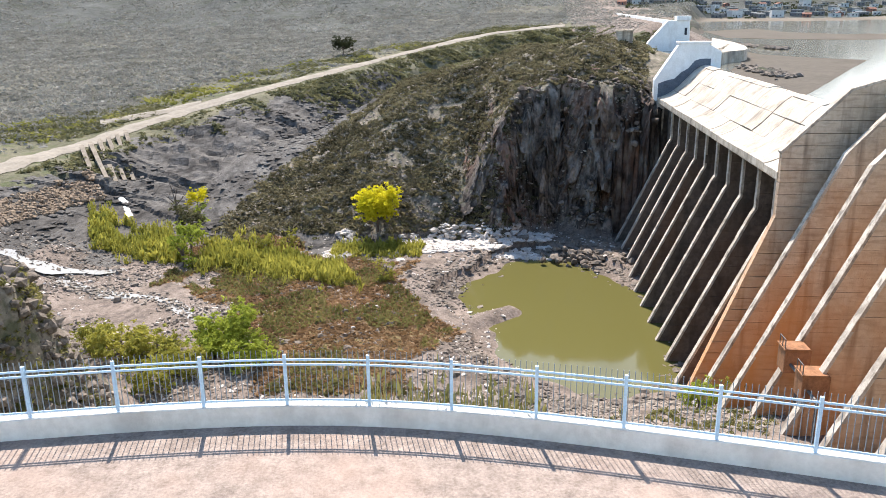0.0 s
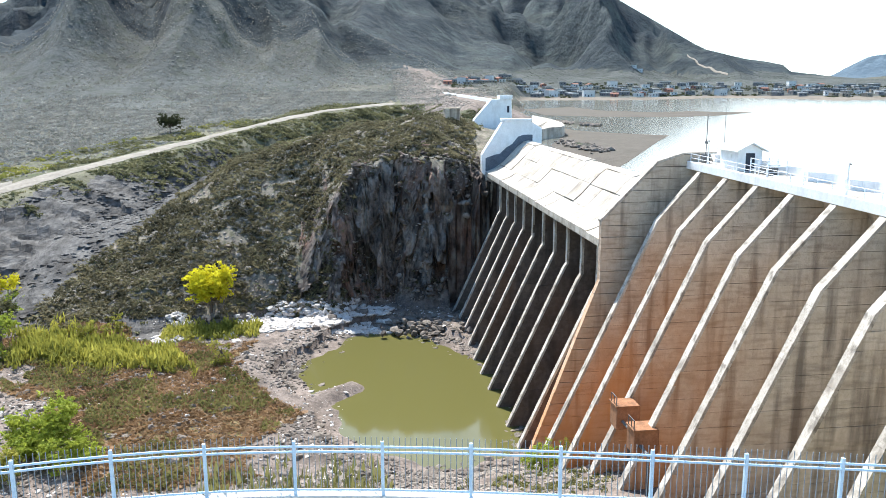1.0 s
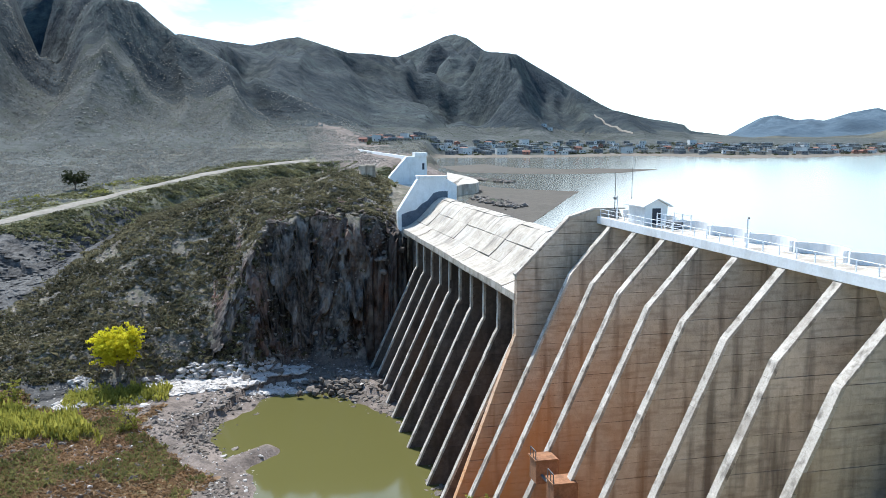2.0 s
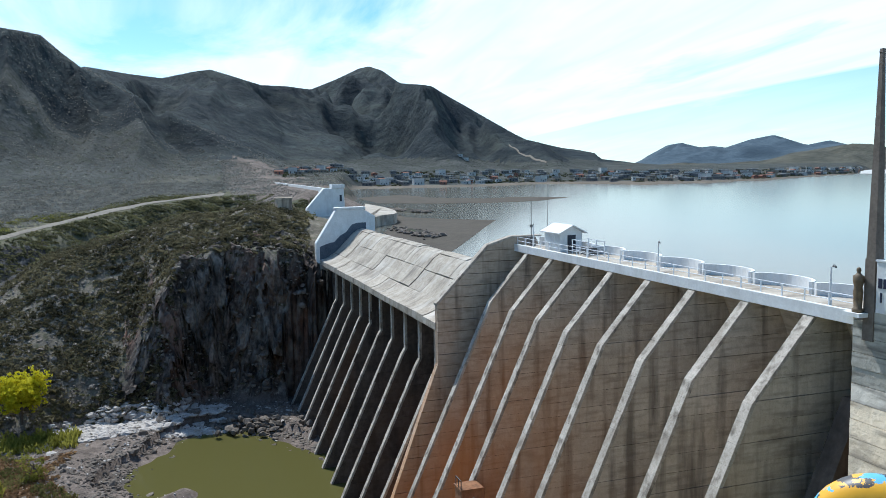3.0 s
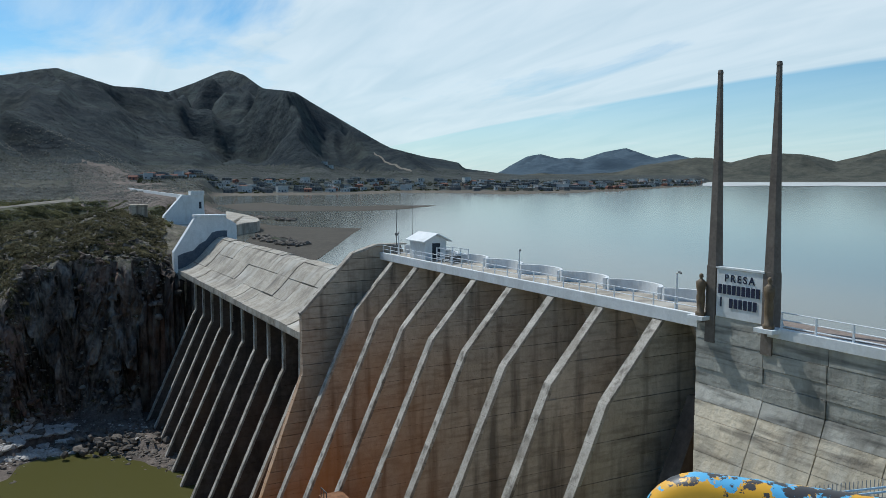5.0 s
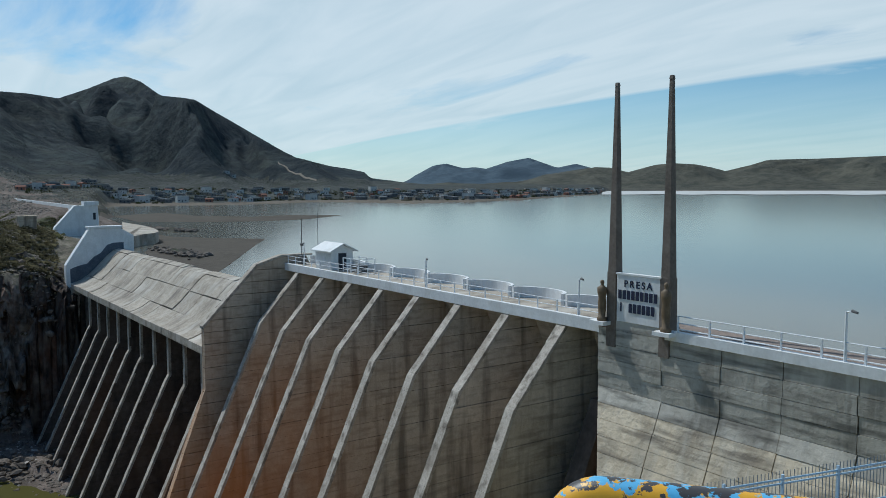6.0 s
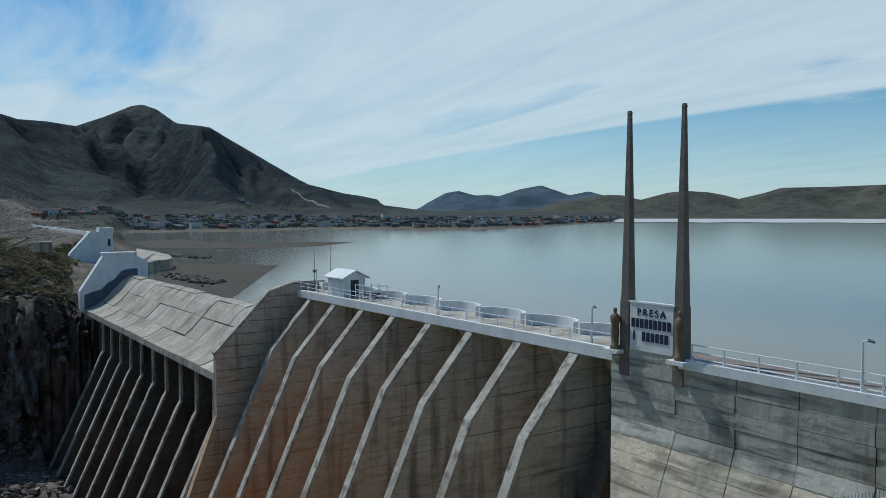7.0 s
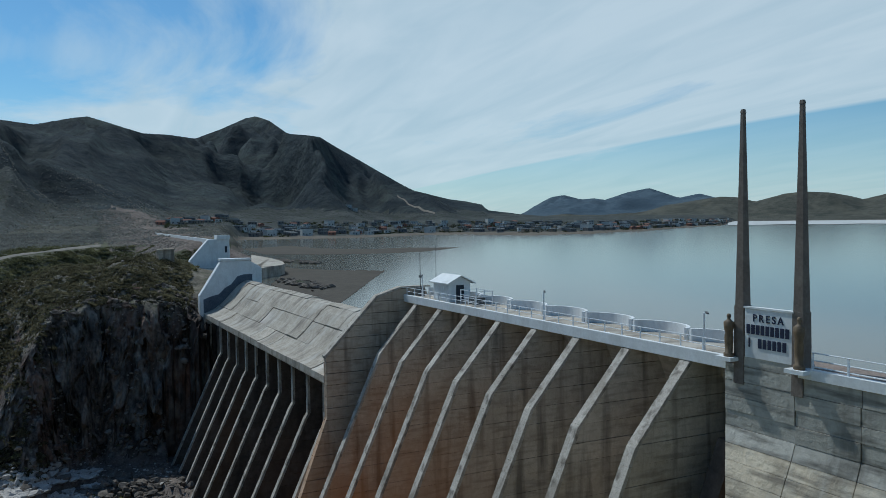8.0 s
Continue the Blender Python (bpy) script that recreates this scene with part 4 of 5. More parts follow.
# ---- name board letters ----
def letters(words, x, z, size, width):
    cu = bpy.data.curves.new("lettering", "FONT")
    cu.body, cu.size, cu.extrude, cu.offset = words, size, 0.02, 0.012
    cu.align_x, cu.space_character = "CENTER", 1.45
    ob = new("lettering", cu)
    cu.materials.append(LETTER)
    ob.parent = board
    ob.matrix_basis = pose(x, 45.72, z, 90, 0, 0)
    return ob


letters("PRESA", -39.75, 3.62, 0.72, 3.6)
for n_, z_ in ((9, 2.72), (8, 1.78)):
    for i in range(n_):
        if n_ == 8 and i == 1:
            continue
        x_ = -41.6 + 0.415 * i + (0.18 if n_ == 8 else 0)
        box_part("bar", (x_, x_ + (0.12 if n_ == 8 and i == 0 else 0.29), 45.7, 45.76, z_, z_ + 0.66), LETTER, board)
board.location = (0, -0.83, 0)
box_part("coping", (-41.85, -37.65, 45.68, 46.12, 4.5, 4.62), WHITE, board)


def figure(x, y, z, h):
    """A plain standing cast form."""
    bm = bmesh.new()
    rings = [(0.0, .42), (.08, .42), (.1, .3), (.3, .33), (.45, .36), (.55, .30), (.68, .40), (.8, .42), (.85, .2), (.88, .12), (.93, .18), (.98, .15), (1.0, .03)]
    loops = []
    for t_, r_ in rings:
        loops.append([bm.verts.new((x + r_ * math.cos(a) * 1.0, y + r_ * 0.75 * math.sin(a), z + h * t_)) for a in (2 * math.pi * k / 10 for k in range(10))])
    for a_, b_ in zip(loops, loops[1:]):
        for k in range(10):
            bm.faces.new((a_[k], a_[(k + 1) % 10], b_[(k + 1) % 10], b_[k]))
    bm.faces.new(loops[0][::-1]), bm.faces.new(loops[-1])
    return tagged(part("statue", bm, BRONZE, smooth=True), "weathered brown cast figure standing against a pylon", "statue", group="statues")


figure(-36.95, 44.62, 0.9, 3.45)
figure(-42.98, 44.62, 0.9, 3.1)
for x_ in (-43.1, -37.0):
    box_part("statue_shelf", (x_ - 0.75, x_ + 0.75, 44.95, 45.8, 0.62, 0.9), WHITE, board)

# ---- gatehouse and mast on the crest ----
hut = thing("gatehouse", "small white gatehouse with a pitched roof and dark door", "hut")
HX0, HX1, HY0, HY1, HZ = -93.9, -89.6, 45.9, 48.9, 0.75
bm = bmesh.new()
prof = [(HY0, HZ), (HY1, HZ), (HY1, HZ + 2.4), ((HY0 + HY1) / 2, HZ + 3.15), (HY0, HZ + 2.4)]
bm_prism(bm, prof, HX0, HX1)
part("wall", bm, WHITE, hut)
for sgn in (0, 1):
    y_e, y_m = (HY0 - 0.45, (HY0 + HY1) / 2) if sgn == 0 else (HY1 + 0.45, (HY0 + HY1) / 2)
    bm = bmesh.new()
    pr_ = [(y_e, HZ + 2.2), (y_m, HZ + 3.2), (y_m, HZ + 3.32), (y_e, HZ + 2.34)]
    bm_prism(bm, pr_, HX0 - 0.4, HX1 + 0.6)
    part("roof", bm, WHITE, hut)
box_part("door", (HX1, HX1 + 0.05, 46.9, 48.0, HZ, HZ + 2.05), DARK, hut, "dark open doorway")
box_part("window", (HX0 + 1.6, HX0 + 2.8, HY0 - 0.03, HY0 + 0.02, HZ + 1.0, HZ + 1.9), WHITE, hut)
mast = thing("antenna_mast", "slim grey steel antenna mast", "antenna")
bm = bmesh.new()
bm_tube(bm, (-99.4, 46.6, 0.75), (-99.4, 46.6, 6.9), 0.07, 0.04)
part("pole", bm, IRON, mast)
box_part("cabinet", (-99.9, -98.9, 46.2, 47.0, 0.75, 1.9), IRON, mast)
box_part("bracket", (-99.7, -99.1, 46.5, 46.7, 3.2, 3.5), IRON, mast)
mast2 = thing("antenna_mast", "thin grey steel antenna rod", "antenna")
bm = bmesh.new()
bm_tube(bm, (-96.6, 47.6, 0.75), (-96.6, 47.6, 7.6), 0.05, 0.03)
part("pole", bm, IRON, mast2)
lamp(-97.4, 46.0, 0.75)
cage = thing("hoist_cage", "white steel hoist guard cage", "cage")
for x_ in (-87.4, -85.5, -83.6):
    for y_ in (46.4, 48.6):
        box_part("post", (x_ - 0.05, x_ + 0.05, y_ - 0.05, y_ + 0.05, 0.75, 2.5), STEEL_WHITE, cage)
for z_ in (1.2, 1.8, 2.4):
    for y_ in (46.4, 48.6):
        box_part("bar", (-87.45, -83.55, y_ - 0.03, y_ + 0.03, z_, z_ + 0.06), STEEL_WHITE, cage)
    for x_ in (-87.4, -83.6):
        box_part("bar", (x_ - 0.03, x_ + 0.03, 46.4, 48.6, z_, z_ + 0.06), STEEL_WHITE, cage)
box_part("motor", (-86.6, -84.6, 47.0, 48.2, 0.75, 1.6), IRON, cage)

# ---- far weir, pier and embankment wall ----
weir = thing("weir", "white curved concrete weir at the water's edge", "weir")
bm = bmesh.new()
plan = [(-203, 49), (-300, 72), (-275, 72.5), (-255, 71), (-243, 68.5), (-236, 65.5), (-233, 61.5), (-215, 50)]
lo, hi = [bm.verts.new((x, y, -8)) for x, y in plan], [bm.verts.new((x, y, -2.0 + 0.012 * (-x - 230))) for x, y in plan]
bm.faces.new(lo[::-1]), bm.faces.new(hi)
for i in range(len(plan)):
    j = (i + 1) % len(plan)
    bm.faces.new((lo[i], lo[j], hi[j], hi[i]))
part("apron", bm, SPILL, weir)
pier2 = thing("side_pier", "white sloping concrete side pier", "pier")
bm = bmesh.new()
bm_prism(bm, [(47.5, -6), (48.6, -2.0), (54.8, 5.0), (62.0, 5.0), (62.4, -6)], -293, -290)
part("body", bm, WHITE, pier2, bevel=0.1)
box_part("cabin", (-294, -289.5, 57.6, 62.2, 5.0, 6.4), WHITE, pier2)
box_part("slot", (-289.95, -289.85, 60.4, 61.2, 0.3, 2.6), DARK, pier2)
wall = thing("embankment_wall", "long white parapet on the rubble embankment", "wall")
bm = bmesh.new()
e0, e1 = Vector((-330, 64.5, 0)), Vector((-855, 90, 0))
side = Vector((0.05, 1, 0)) * 0.4
vs = []
for p in (e0, e1):
    for o, z_ in ((-1, 1.5), (-1, 4.0), (1, 4.0), (1, 1.5)):
        q = p + side * o
        vs.append(bm.verts.new((q.x, q.y, z_)))
for i in range(4):
    bm.faces.new((vs[i], vs[(i + 1) % 4], vs[4 + (i + 1) % 4], vs[4 + i]))
bm.faces.new(vs[:4][::-1]), bm.faces.new(vs[4:])
part("parapet", bm, WHITE, wall)
shed = thing("valve_hut", "small grey concrete hut on the hilltop", "hut")
sx_, sy_ = -226.0, 31.5
sz_ = float(height(np.array([sx_]), np.array([sy_]))[0])
box_part("body", (sx_ - 2, sx_ + 2, sy_ - 2, sy_ + 2, sz_ - 1, sz_ + 3), CONCRETE, shed, bevel=0.05)
box_part("roof", (sx_ - 2.3, sx_ + 2.3, sy_ - 2.3, sy_ + 2.3, sz_ + 3, sz_ + 3.25), CONCRETE, shed)

# ---- dirt road across the valley ----
DIRT = surface("pale dirt road", (0.15, 0.132, 0.108), (0.27, 0.24, 0.2), 0.15, 0.95, 0.2)


def ribbon(name, pairs, half, material, label, lift=0.35):
    bm = bmesh.new()
    prev = None
    for az_, r_ in pairs:
        row = []
        e0_, e1_ = (1 + 0.5 * float(fbm(np.array([az_ * 1.7]), np.array([k_ + half]), 3, 160)[0]) for k_ in (0.5, 9.5))
        for o in (-half * e0_, -half * 0.4, half * 0.4, half * e1_):
            a_, q = radians(az_), r_ + o
            x_, y_ = -math.cos(a_) * q, math.sin(a_) * q
            row.append((x_, y_))
        zs = height(np.array([p[0] for p in row]), np.array([p[1] for p in row]))
        vs = [bm.verts.new((p[0], p[1], float(zs[i]) + lift * (2.2 if i in (1, 2) else 0.4))) for i, p in enumerate(row)]
        if prev:
            for i in range(3):
                bm.faces.new((prev[i], prev[i + 1], vs[i + 1], vs[i]))
        prev = vs
    return tagged(part(name, bm, material, smooth=True), label, "road", kind="structure")


ribbon("road", [(a_, float(table(a_, ROAD_R))) for a_ in np.arange(-40, 4.2, 0.25)], 7.5, DIRT, "pale dirt road along the valley side")
ribbon("road", [(a_, float(table(a_, ROAD_R)) + 6 - (a_ + 20) * 2.6) for a_ in np.arange(-27, -20.5, 0.4)], 5.0, DIRT, "short pale dirt track beside the road")

# ---- sloping ribs below the road ----
RIB = surface("weathered brown concrete", (0.12, 0.1, 0.08), (0.26, 0.225, 0.18), 0.6, 0.9, 0.5)
for k in range(6):
    az_ = -28.3 + 0.55 * k
    ring = []
    bm = bmesh.new()
    for side_ in (-0.5, 0.5):
        for q_, lift_, turn_ in ((-40, -2.0, 0.7), (-40, 0.5, 0.7), (-13, 1.7, 0.0), (-10, 1.7, 0.0), (-10, -2.0, 0.0)):
            a_ = radians(az_ + turn_)
            d_ = float(table(az_, ROAD_R)) + q_
            x_, y_ = -math.cos(a_) * d_, math.sin(a_) * d_
            z_ = float(height(np.array([x_]), np.array([y_]))[0])
            ring.append(bm.verts.new((x_ + side_ * math.sin(a_), y_ + side_ * math.cos(a_), z_ + lift_)))
    bm.faces.new(ring[:5]), bm.faces.new(ring[5:][::-1])
    for i in range(5):
        bm.faces.new((ring[i], ring[(i + 1) % 5], ring[5 + (i + 1) % 5], ring[5 + i]))
    tagged(part("retaining_rib", bm, RIB), "sloping weathered concrete rib below the dirt road", "retaining wall", group="retaining ribs")

# ---- yellow pipe rail beside the camera ----
def peeling():
    m = bpy.data.materials.new("peeling yellow paint over blue")
    m.use_nodes = True
    n, l = m.node_tree.nodes, m.node_tree.links
    b = n["Principled BSDF"]
    b.inputs["Roughness"].default_value = 0.45
    g = n.new("ShaderNodeNewGeometry")
    sp = n.new("ShaderNodeSeparateXYZ"); l.new(g.outputs["Normal"], sp.inputs[0])
    t1, t2 = n.new("ShaderNodeTexNoise"), n.new("ShaderNodeTexNoise")
    for t_, s_ in ((t1, 17.0), (t2, 23.0)):
        t_.inputs["Scale"].default_value, t_.inputs["Detail"].default_value, t_.inputs["Roughness"].default_value = s_, 6, 0.6
        l.new(g.outputs["Position"], t_.inputs["Vector"])
    # wear shows most on the top of the bar, where it is touched
    wear = n.new("ShaderNodeMapRange")
    wear.inputs["From Min"].default_value, wear.inputs["From Max"].default_value = 0.2, 1.0
    wear.inputs["To Min"].default_value, wear.inputs["To Max"].default_value = -0.10, 0.09
    l.new(sp.outputs["Z"], wear.inputs["Value"])
    cols = [(0.80, 0.40, 0.02), (0.12, 0.45, 0.72), (0.05, 0.045, 0.045)]
    colour = None
    out = None
    for k, (t_, thr) in enumerate(((t1, 0.575), (t2, 0.56))):
        ad = n.new("ShaderNodeMath"); ad.operation = "ADD"
        l.new(t_.outputs["Fac"], ad.inputs[0]); l.new(wear.outputs["Result"], ad.inputs[1])
        gt = n.new("ShaderNodeMapRange")
        gt.inputs["From Min"].default_value, gt.inputs["From Max"].default_value = thr, thr + 0.012
        l.new(ad.outputs[0], gt.inputs["Value"])
        mx = n.new("ShaderNodeMix"); mx.data_type = "RGBA"
        l.new(gt.outputs["Result"], mx.inputs["Factor"])
        if out is None:
            mx.inputs[6].default_value = (*cols[0], 1)
        else:
            l.new(out, mx.inputs[6])
        mx.inputs[7].default_value = (*cols[k + 1], 1)
        out = mx.outputs[2]
    l.new(out, b.inputs["Base Color"])
    return m


PEEL = peeling()
guard = thing("guard_rail", "thick yellow pipe rail with peeling blue paint", "railing")


def polar(az_, d, z):
    a_ = radians(az_)
    return Vector((-math.cos(a_) * d, math.sin(a_) * d, z))


run = polar(53 + 90, 1.0, 0)
mid = polar(53, 1.66, 10.362)
bar = []
for i in range(9):
    a_ = math.pi / 2 * i / 8
    bar.append(mid - run * (0.19 + 0.09 * math.sin(a_)) * 1.0 + Vector((0, 0, -0.09 + 0.09 * math.cos(a_))))
bar = [mid + run * 0.9, mid + run * 0.5, mid + run * 0.15, mid - run * 0.06] + bar + [bar[-1] + Vector((0, 0, -0.94))]
bm = bmesh.new()
bm_path(bm, bar, 0.041, 16)
part("pipe", bm, PEEL, guard, smooth=True)
bm = bmesh.new()
low = [p + Vector((0, 0, -0.075)) for p in (mid + run * 0.9, mid - run * 0.17)]
bm_path(bm, low, 0.02, 12)
part("inner_bar", bm, PEEL, guard, smooth=True)
for s_ in (0.12, 0.8):
    bm = bmesh.new()
    q = mid + run * s_
    bm_tube(bm, (q.x, q.y, 9.35), (q.x, q.y, 10.36), 0.025, 0.025, 12)
    part("post", bm, PEEL, guard, smooth=True)

# ---- valve houses at the dam's foot ----
RUSTED = surface("rust-soaked concrete", (0.2, 0.095, 0.05), (0.36, 0.185, 0.1), 0.6, 0.9, 0.4, stains=[((0.08, 0.05, 0.035), 0.9, 0.6, (1, 1, 0.3))])
for x_, y_, z_ in ((-81.4, 28.9, -23.9), (-76.0, 28.9, -24.3)):
    v_ = thing("valve_house", "rust-stained concrete valve box on the dam's foot", "valve house", group="valve houses")
    box_part("body", (x_ - 1.45, x_ + 0.7, y_ + 0.5, y_ + 3.2, z_ - 2.6, z_), RUSTED, v_, bevel=0.05)
    box_part("lid", (x_ - 1.5, x_ + 0.85, y_ + 0.35, y_ + 3.0, z_, z_ + 0.18), RUSTED, v_)
    for dx_ in (-0.95, -0.1, 0.72):
        box_part("post", (x_ + dx_ - 0.04, x_ + dx_ + 0.04, y_ + 0.4, y_ + 0.48, z_ + 0.18, z_ + 1.2), IRON, v_)
    box_part("rail", (x_ - 0.98, x_ + 0.76, y_ + 0.4, y_ + 0.48, z_ + 1.15, z_ + 1.22), IRON, v_)
    bm = bmesh.new()
    bm_path(bm, [(x_ + 0.6, y_ + 1.2, z_ - 1.6), (x_ + 2.6, y_ + 1.2, z_ - 1.6), (x_ + 2.9, y_ + 1.2, z_ - 1.9), (x_ + 2.9, y_ + 1.2, z_ - 8)], 0.16, 8)
    part("pipe", bm, IRON, v_)

# ---- stream over the gravel ----
STREAM = water("shallow pale stream water", (0.27, 0.262, 0.245), 0.12, 0.9, 2.5)


def stream(pts, widths, label):
    bm = bmesh.new()
    prev = None
    fine = []
    for (a, wa), (b, wb) in zip(zip(pts, widths), list(zip(pts, widths))[1:]):
        for i in range(8):
            t_ = i / 8
            fine.append((a[0] + (b[0] - a[0]) * t_, a[1] + (b[1] - a[1]) * t_, wa + (wb - wa) * t_))
    for i in range(1, len(fine) - 1):
        d = (Vector(fine[i + 1][:2]) - Vector(fine[i - 1][:2])).normalized()
        n_ = Vector((-d.y, d.x))
        w_ = fine[i][2] * 0.6 * (1 + 0.35 * math.sin(i * 0.55))
        o_ = 0.8 * math.sin(i * 0.35)
        c_ = Vector(fine[i][:2]) + n_ * o_
        zc = float(np.max(height(np.array([c_.x + n_.x * w_ * k for k in (-0.7, 0, 0.7)]), np.array([c_.y + n_.y * w_ * k for k in (-0.7, 0, 0.7)])))) + 0.03
        vs = [bm.verts.new((c_.x + n_.x * w_ * k, c_.y + n_.y * w_ * k, zc)) for k in (-1, 1)]
        if prev:
            bm.faces.new((prev[0], prev[1], vs[1], vs[0]))
        prev = vs
    return tagged(part("stream", bm, STREAM), label, "water", kind="structure")


stream([(-143, -97), (-142, -93), (-143, -85), (-145, -78), (-150, -74)], [1.0, 3.0, 4.0, 2.5, 0.8], "pale shallow pool among the river rocks")
stream([(-138, -84), (-137, -76), (-134, -68), (-130, -58), (-124, -50), (-120, -44), (-108, -42), (-96, -46)], [1.6, 2.0, 2.2, 1.6, 2.4, 1.5, 1.2, 0.8], "narrow pale stream across the gravel")
stream([(-185, -93), (-181.5, -89), (-178, -85)], [0.5, 1.7, 0.5], "small pool on the river rock")

# ---- plants and stones, scattered ----
def off_spit(x, y):
    """True away from the smooth mud spit in the pond."""
    q = np.clip(((x + 119) * -13 + (y + 14) * 15) / 394.0, 0, 1)
    return np.hypot(x + 119 + 13 * q, y + 14 - 15 * q) > 5.2


def leafy(name, dark, light, rough=0.8, hue=None):
    m = bpy.data.materials.new(name)
    m.use_nodes = True
    n, l = m.node_tree.nodes, m.node_tree.links
    b = n["Principled BSDF"]
    b.inputs["Roughness"].default_value, b.inputs["Specular IOR Level"].default_value = rough, 0.15
    g, r_ = n.new("ShaderNodeNewGeometry"), n.new("ShaderNodeValToRGB")
    no, ad = n.new("ShaderNodeTexNoise"), n.new("ShaderNodeMath")
    no.inputs["Scale"].default_value = 0.12
    l.new(g.outputs["Position"], no.inputs["Vector"])
    ad.operation = "MULTIPLY_ADD"; ad.inputs[1].default_value = 0.45
    l.new(g.outputs["Random Per Island"], ad.inputs[0])
    sc = n.new("ShaderNodeMapRange")
    sc.inputs["From Min"].default_value, sc.inputs["From Max"].default_value, sc.inputs["To Max"].default_value = 0.35, 0.65, 0.55
    l.new(no.outputs["Fac"], sc.inputs["Value"]); l.new(sc.outputs["Result"], ad.inputs[2])
    e = r_.color_ramp.elements
    e[0].color, e[1].color = (*dark, 1), (*light, 1)
    l.new(ad.outputs[0], r_.inputs[0]); l.new(r_.outputs["Color"], b.inputs["Base Color"])
    tr, ms = n.new("ShaderNodeBsdfTranslucent"), n.new("ShaderNodeMixShader")
    ms.inputs["Fac"].default_value = 0.4
    l.new(r_.outputs["Color"], tr.inputs["Color"])
    l.new(b.outputs[0], ms.inputs[1]); l.new(tr.outputs[0], ms.inputs[2]); l.new(ms.outputs[0], n["Material Output"].inputs["Surface"])
    return m


BUSH = leafy("grey-green scrub leaves", (0.02, 0.02, 0.011), (0.225, 0.195, 0.112))
PLAIN_BUSH = leafy("dusty scrub leaves", (0.12, 0.117, 0.103), (0.33, 0.32, 0.285))
GREEN_BUSH = leafy("green scrub leaves", (0.04, 0.046, 0.022), (0.23, 0.215, 0.11))
WILLOW = leafy("yellow-green willow leaves", (0.14, 0.15, 0.028), (0.43, 0.395, 0.08))
YELLOW = leafy("yellow autumn leaves", (0.40, 0.36, 0.01), (0.75, 0.68, 0.04))
FRESH = leafy("fresh green leaves", (0.14, 0.19, 0.025), (0.42, 0.46, 0.07))
STRAW = leafy("dry brown marsh stems", (0.15, 0.09, 0.046), (0.33, 0.207, 0.11))
WILLOW_DULL = leafy("dull yellow-green leaves", (0.12, 0.13, 0.03), (0.32, 0.30, 0.08))
FAR_BUSH = leafy("dark mountain scrub leaves", (0.016, 0.024, 0.022), (0.05, 0.062, 0.05))
OLIVE = leafy("olive marsh grass", (0.085, 0.09, 0.03), (0.25, 0.225, 0.085))
TOWN_LEAF = leafy("dark town tree leaves", (0.02, 0.027, 0.014), (0.07, 0.075, 0.035))
RUBBLE = None
BARK = surface("grey bark", (0.07, 0.055, 0.045), (0.16, 0.13, 0.11), 3, 0.9, 0.4)
rng = np.random.default_rng(7)


def tuft(count, upright=0.0, size=0.35):
    """Corner points of a loose ball (or upright sheaf) of leaf triangles, about one unit across."""
    d = rng.normal(size=(count, 3))
    d /= np.linalg.norm(d, axis=1)[:, None]
    c = d * rng.uniform(0.35, 1.0, (count, 1)) * 0.5
    c[:, 2] = np.abs(c[:, 2]) * (1 + upright)
    tri = rng.normal(size=(count, 3, 3)) * size * 0.5
    tri[:, :, 2] *= 1 + 1.6 * upright
    return c[:, None, :] + tri


def scatter(name, material, x, y, size, tall, template, label, sink=0.1, z=None, parent=None):
    """One joined mesh of a template at many places."""
    n = len(x)
    zz_ = height(x, y) if z is None else z
    t_ = np.stack([template[rng.integers(len(template))] for _ in range(n)]) if isinstance(template, list) else np.repeat(template[None], n, 0)
    k = t_.shape[1]
    a_ = rng.uniform(0, 2 * np.pi, n)
    ca, sa = np.cos(a_)[:, None, None], np.sin(a_)[:, None, None]
    px, py = t_[..., 0] * ca - t_[..., 1] * sa, t_[..., 0] * sa + t_[..., 1] * ca
    s_, h_ = size[:, None, None], (size * tall)[:, None, None]
    v = np.stack([px * s_ + x[:, None, None], py * s_ + y[:, None, None], (t_[..., 2] - sink) * h_ + zz_[:, None, None]], -1).reshape(-1, 3)
    f = np.arange(len(v)).reshape(-1, 3)
    mesh = bpy.data.meshes.new(name)
    mesh.vertices.add(len(v)); mesh.vertices.foreach_set("co", v.ravel())
    mesh.loops.add(len(v)); mesh.loops.foreach_set("vertex_index", f.ravel())
    mesh.polygons.add(len(f)); mesh.polygons.foreach_set("loop_start", np.arange(0, len(v), 3)); mesh.polygons.foreach_set("loop_total", np.full(len(f), 3))
    mesh.update(calc_edges=True)
    mesh.materials.append(material)
    ob = new(name, mesh)
    if parent:
        ob.parent = parent
        return ob
    return tagged(ob, label, "vegetation" if material not in (ROCK, PALE_ROCK, HILL_ROCK, SLAB_ROCK, ROCK_MID, RUBBLE) else "rocks", kind="stuff")


def in_polar(n, a0, a1, r0, r1):
    az_ = rng.uniform(a0, a1, n)
    r_ = np.sqrt(rng.uniform(r0 ** 2, r1 ** 2, n))
    return -np.cos(np.radians(az_)) * r_, np.sin(np.radians(az_)) * r_, az_, r_


TUFTS = [tuft(22) for _ in range(6)]
SMALL = [tuft(9, 0.1, 0.5) for _ in range(6)]
SHEAF = [tuft(26, 1.2, 0.22) for _ in range(6)]
BLADES = [tuft(48, 1.8, 0.09) for _ in range(6)]
SHEAF_SMALL = [tuft(8, 0.8, 0.35) for _ in range(6)]

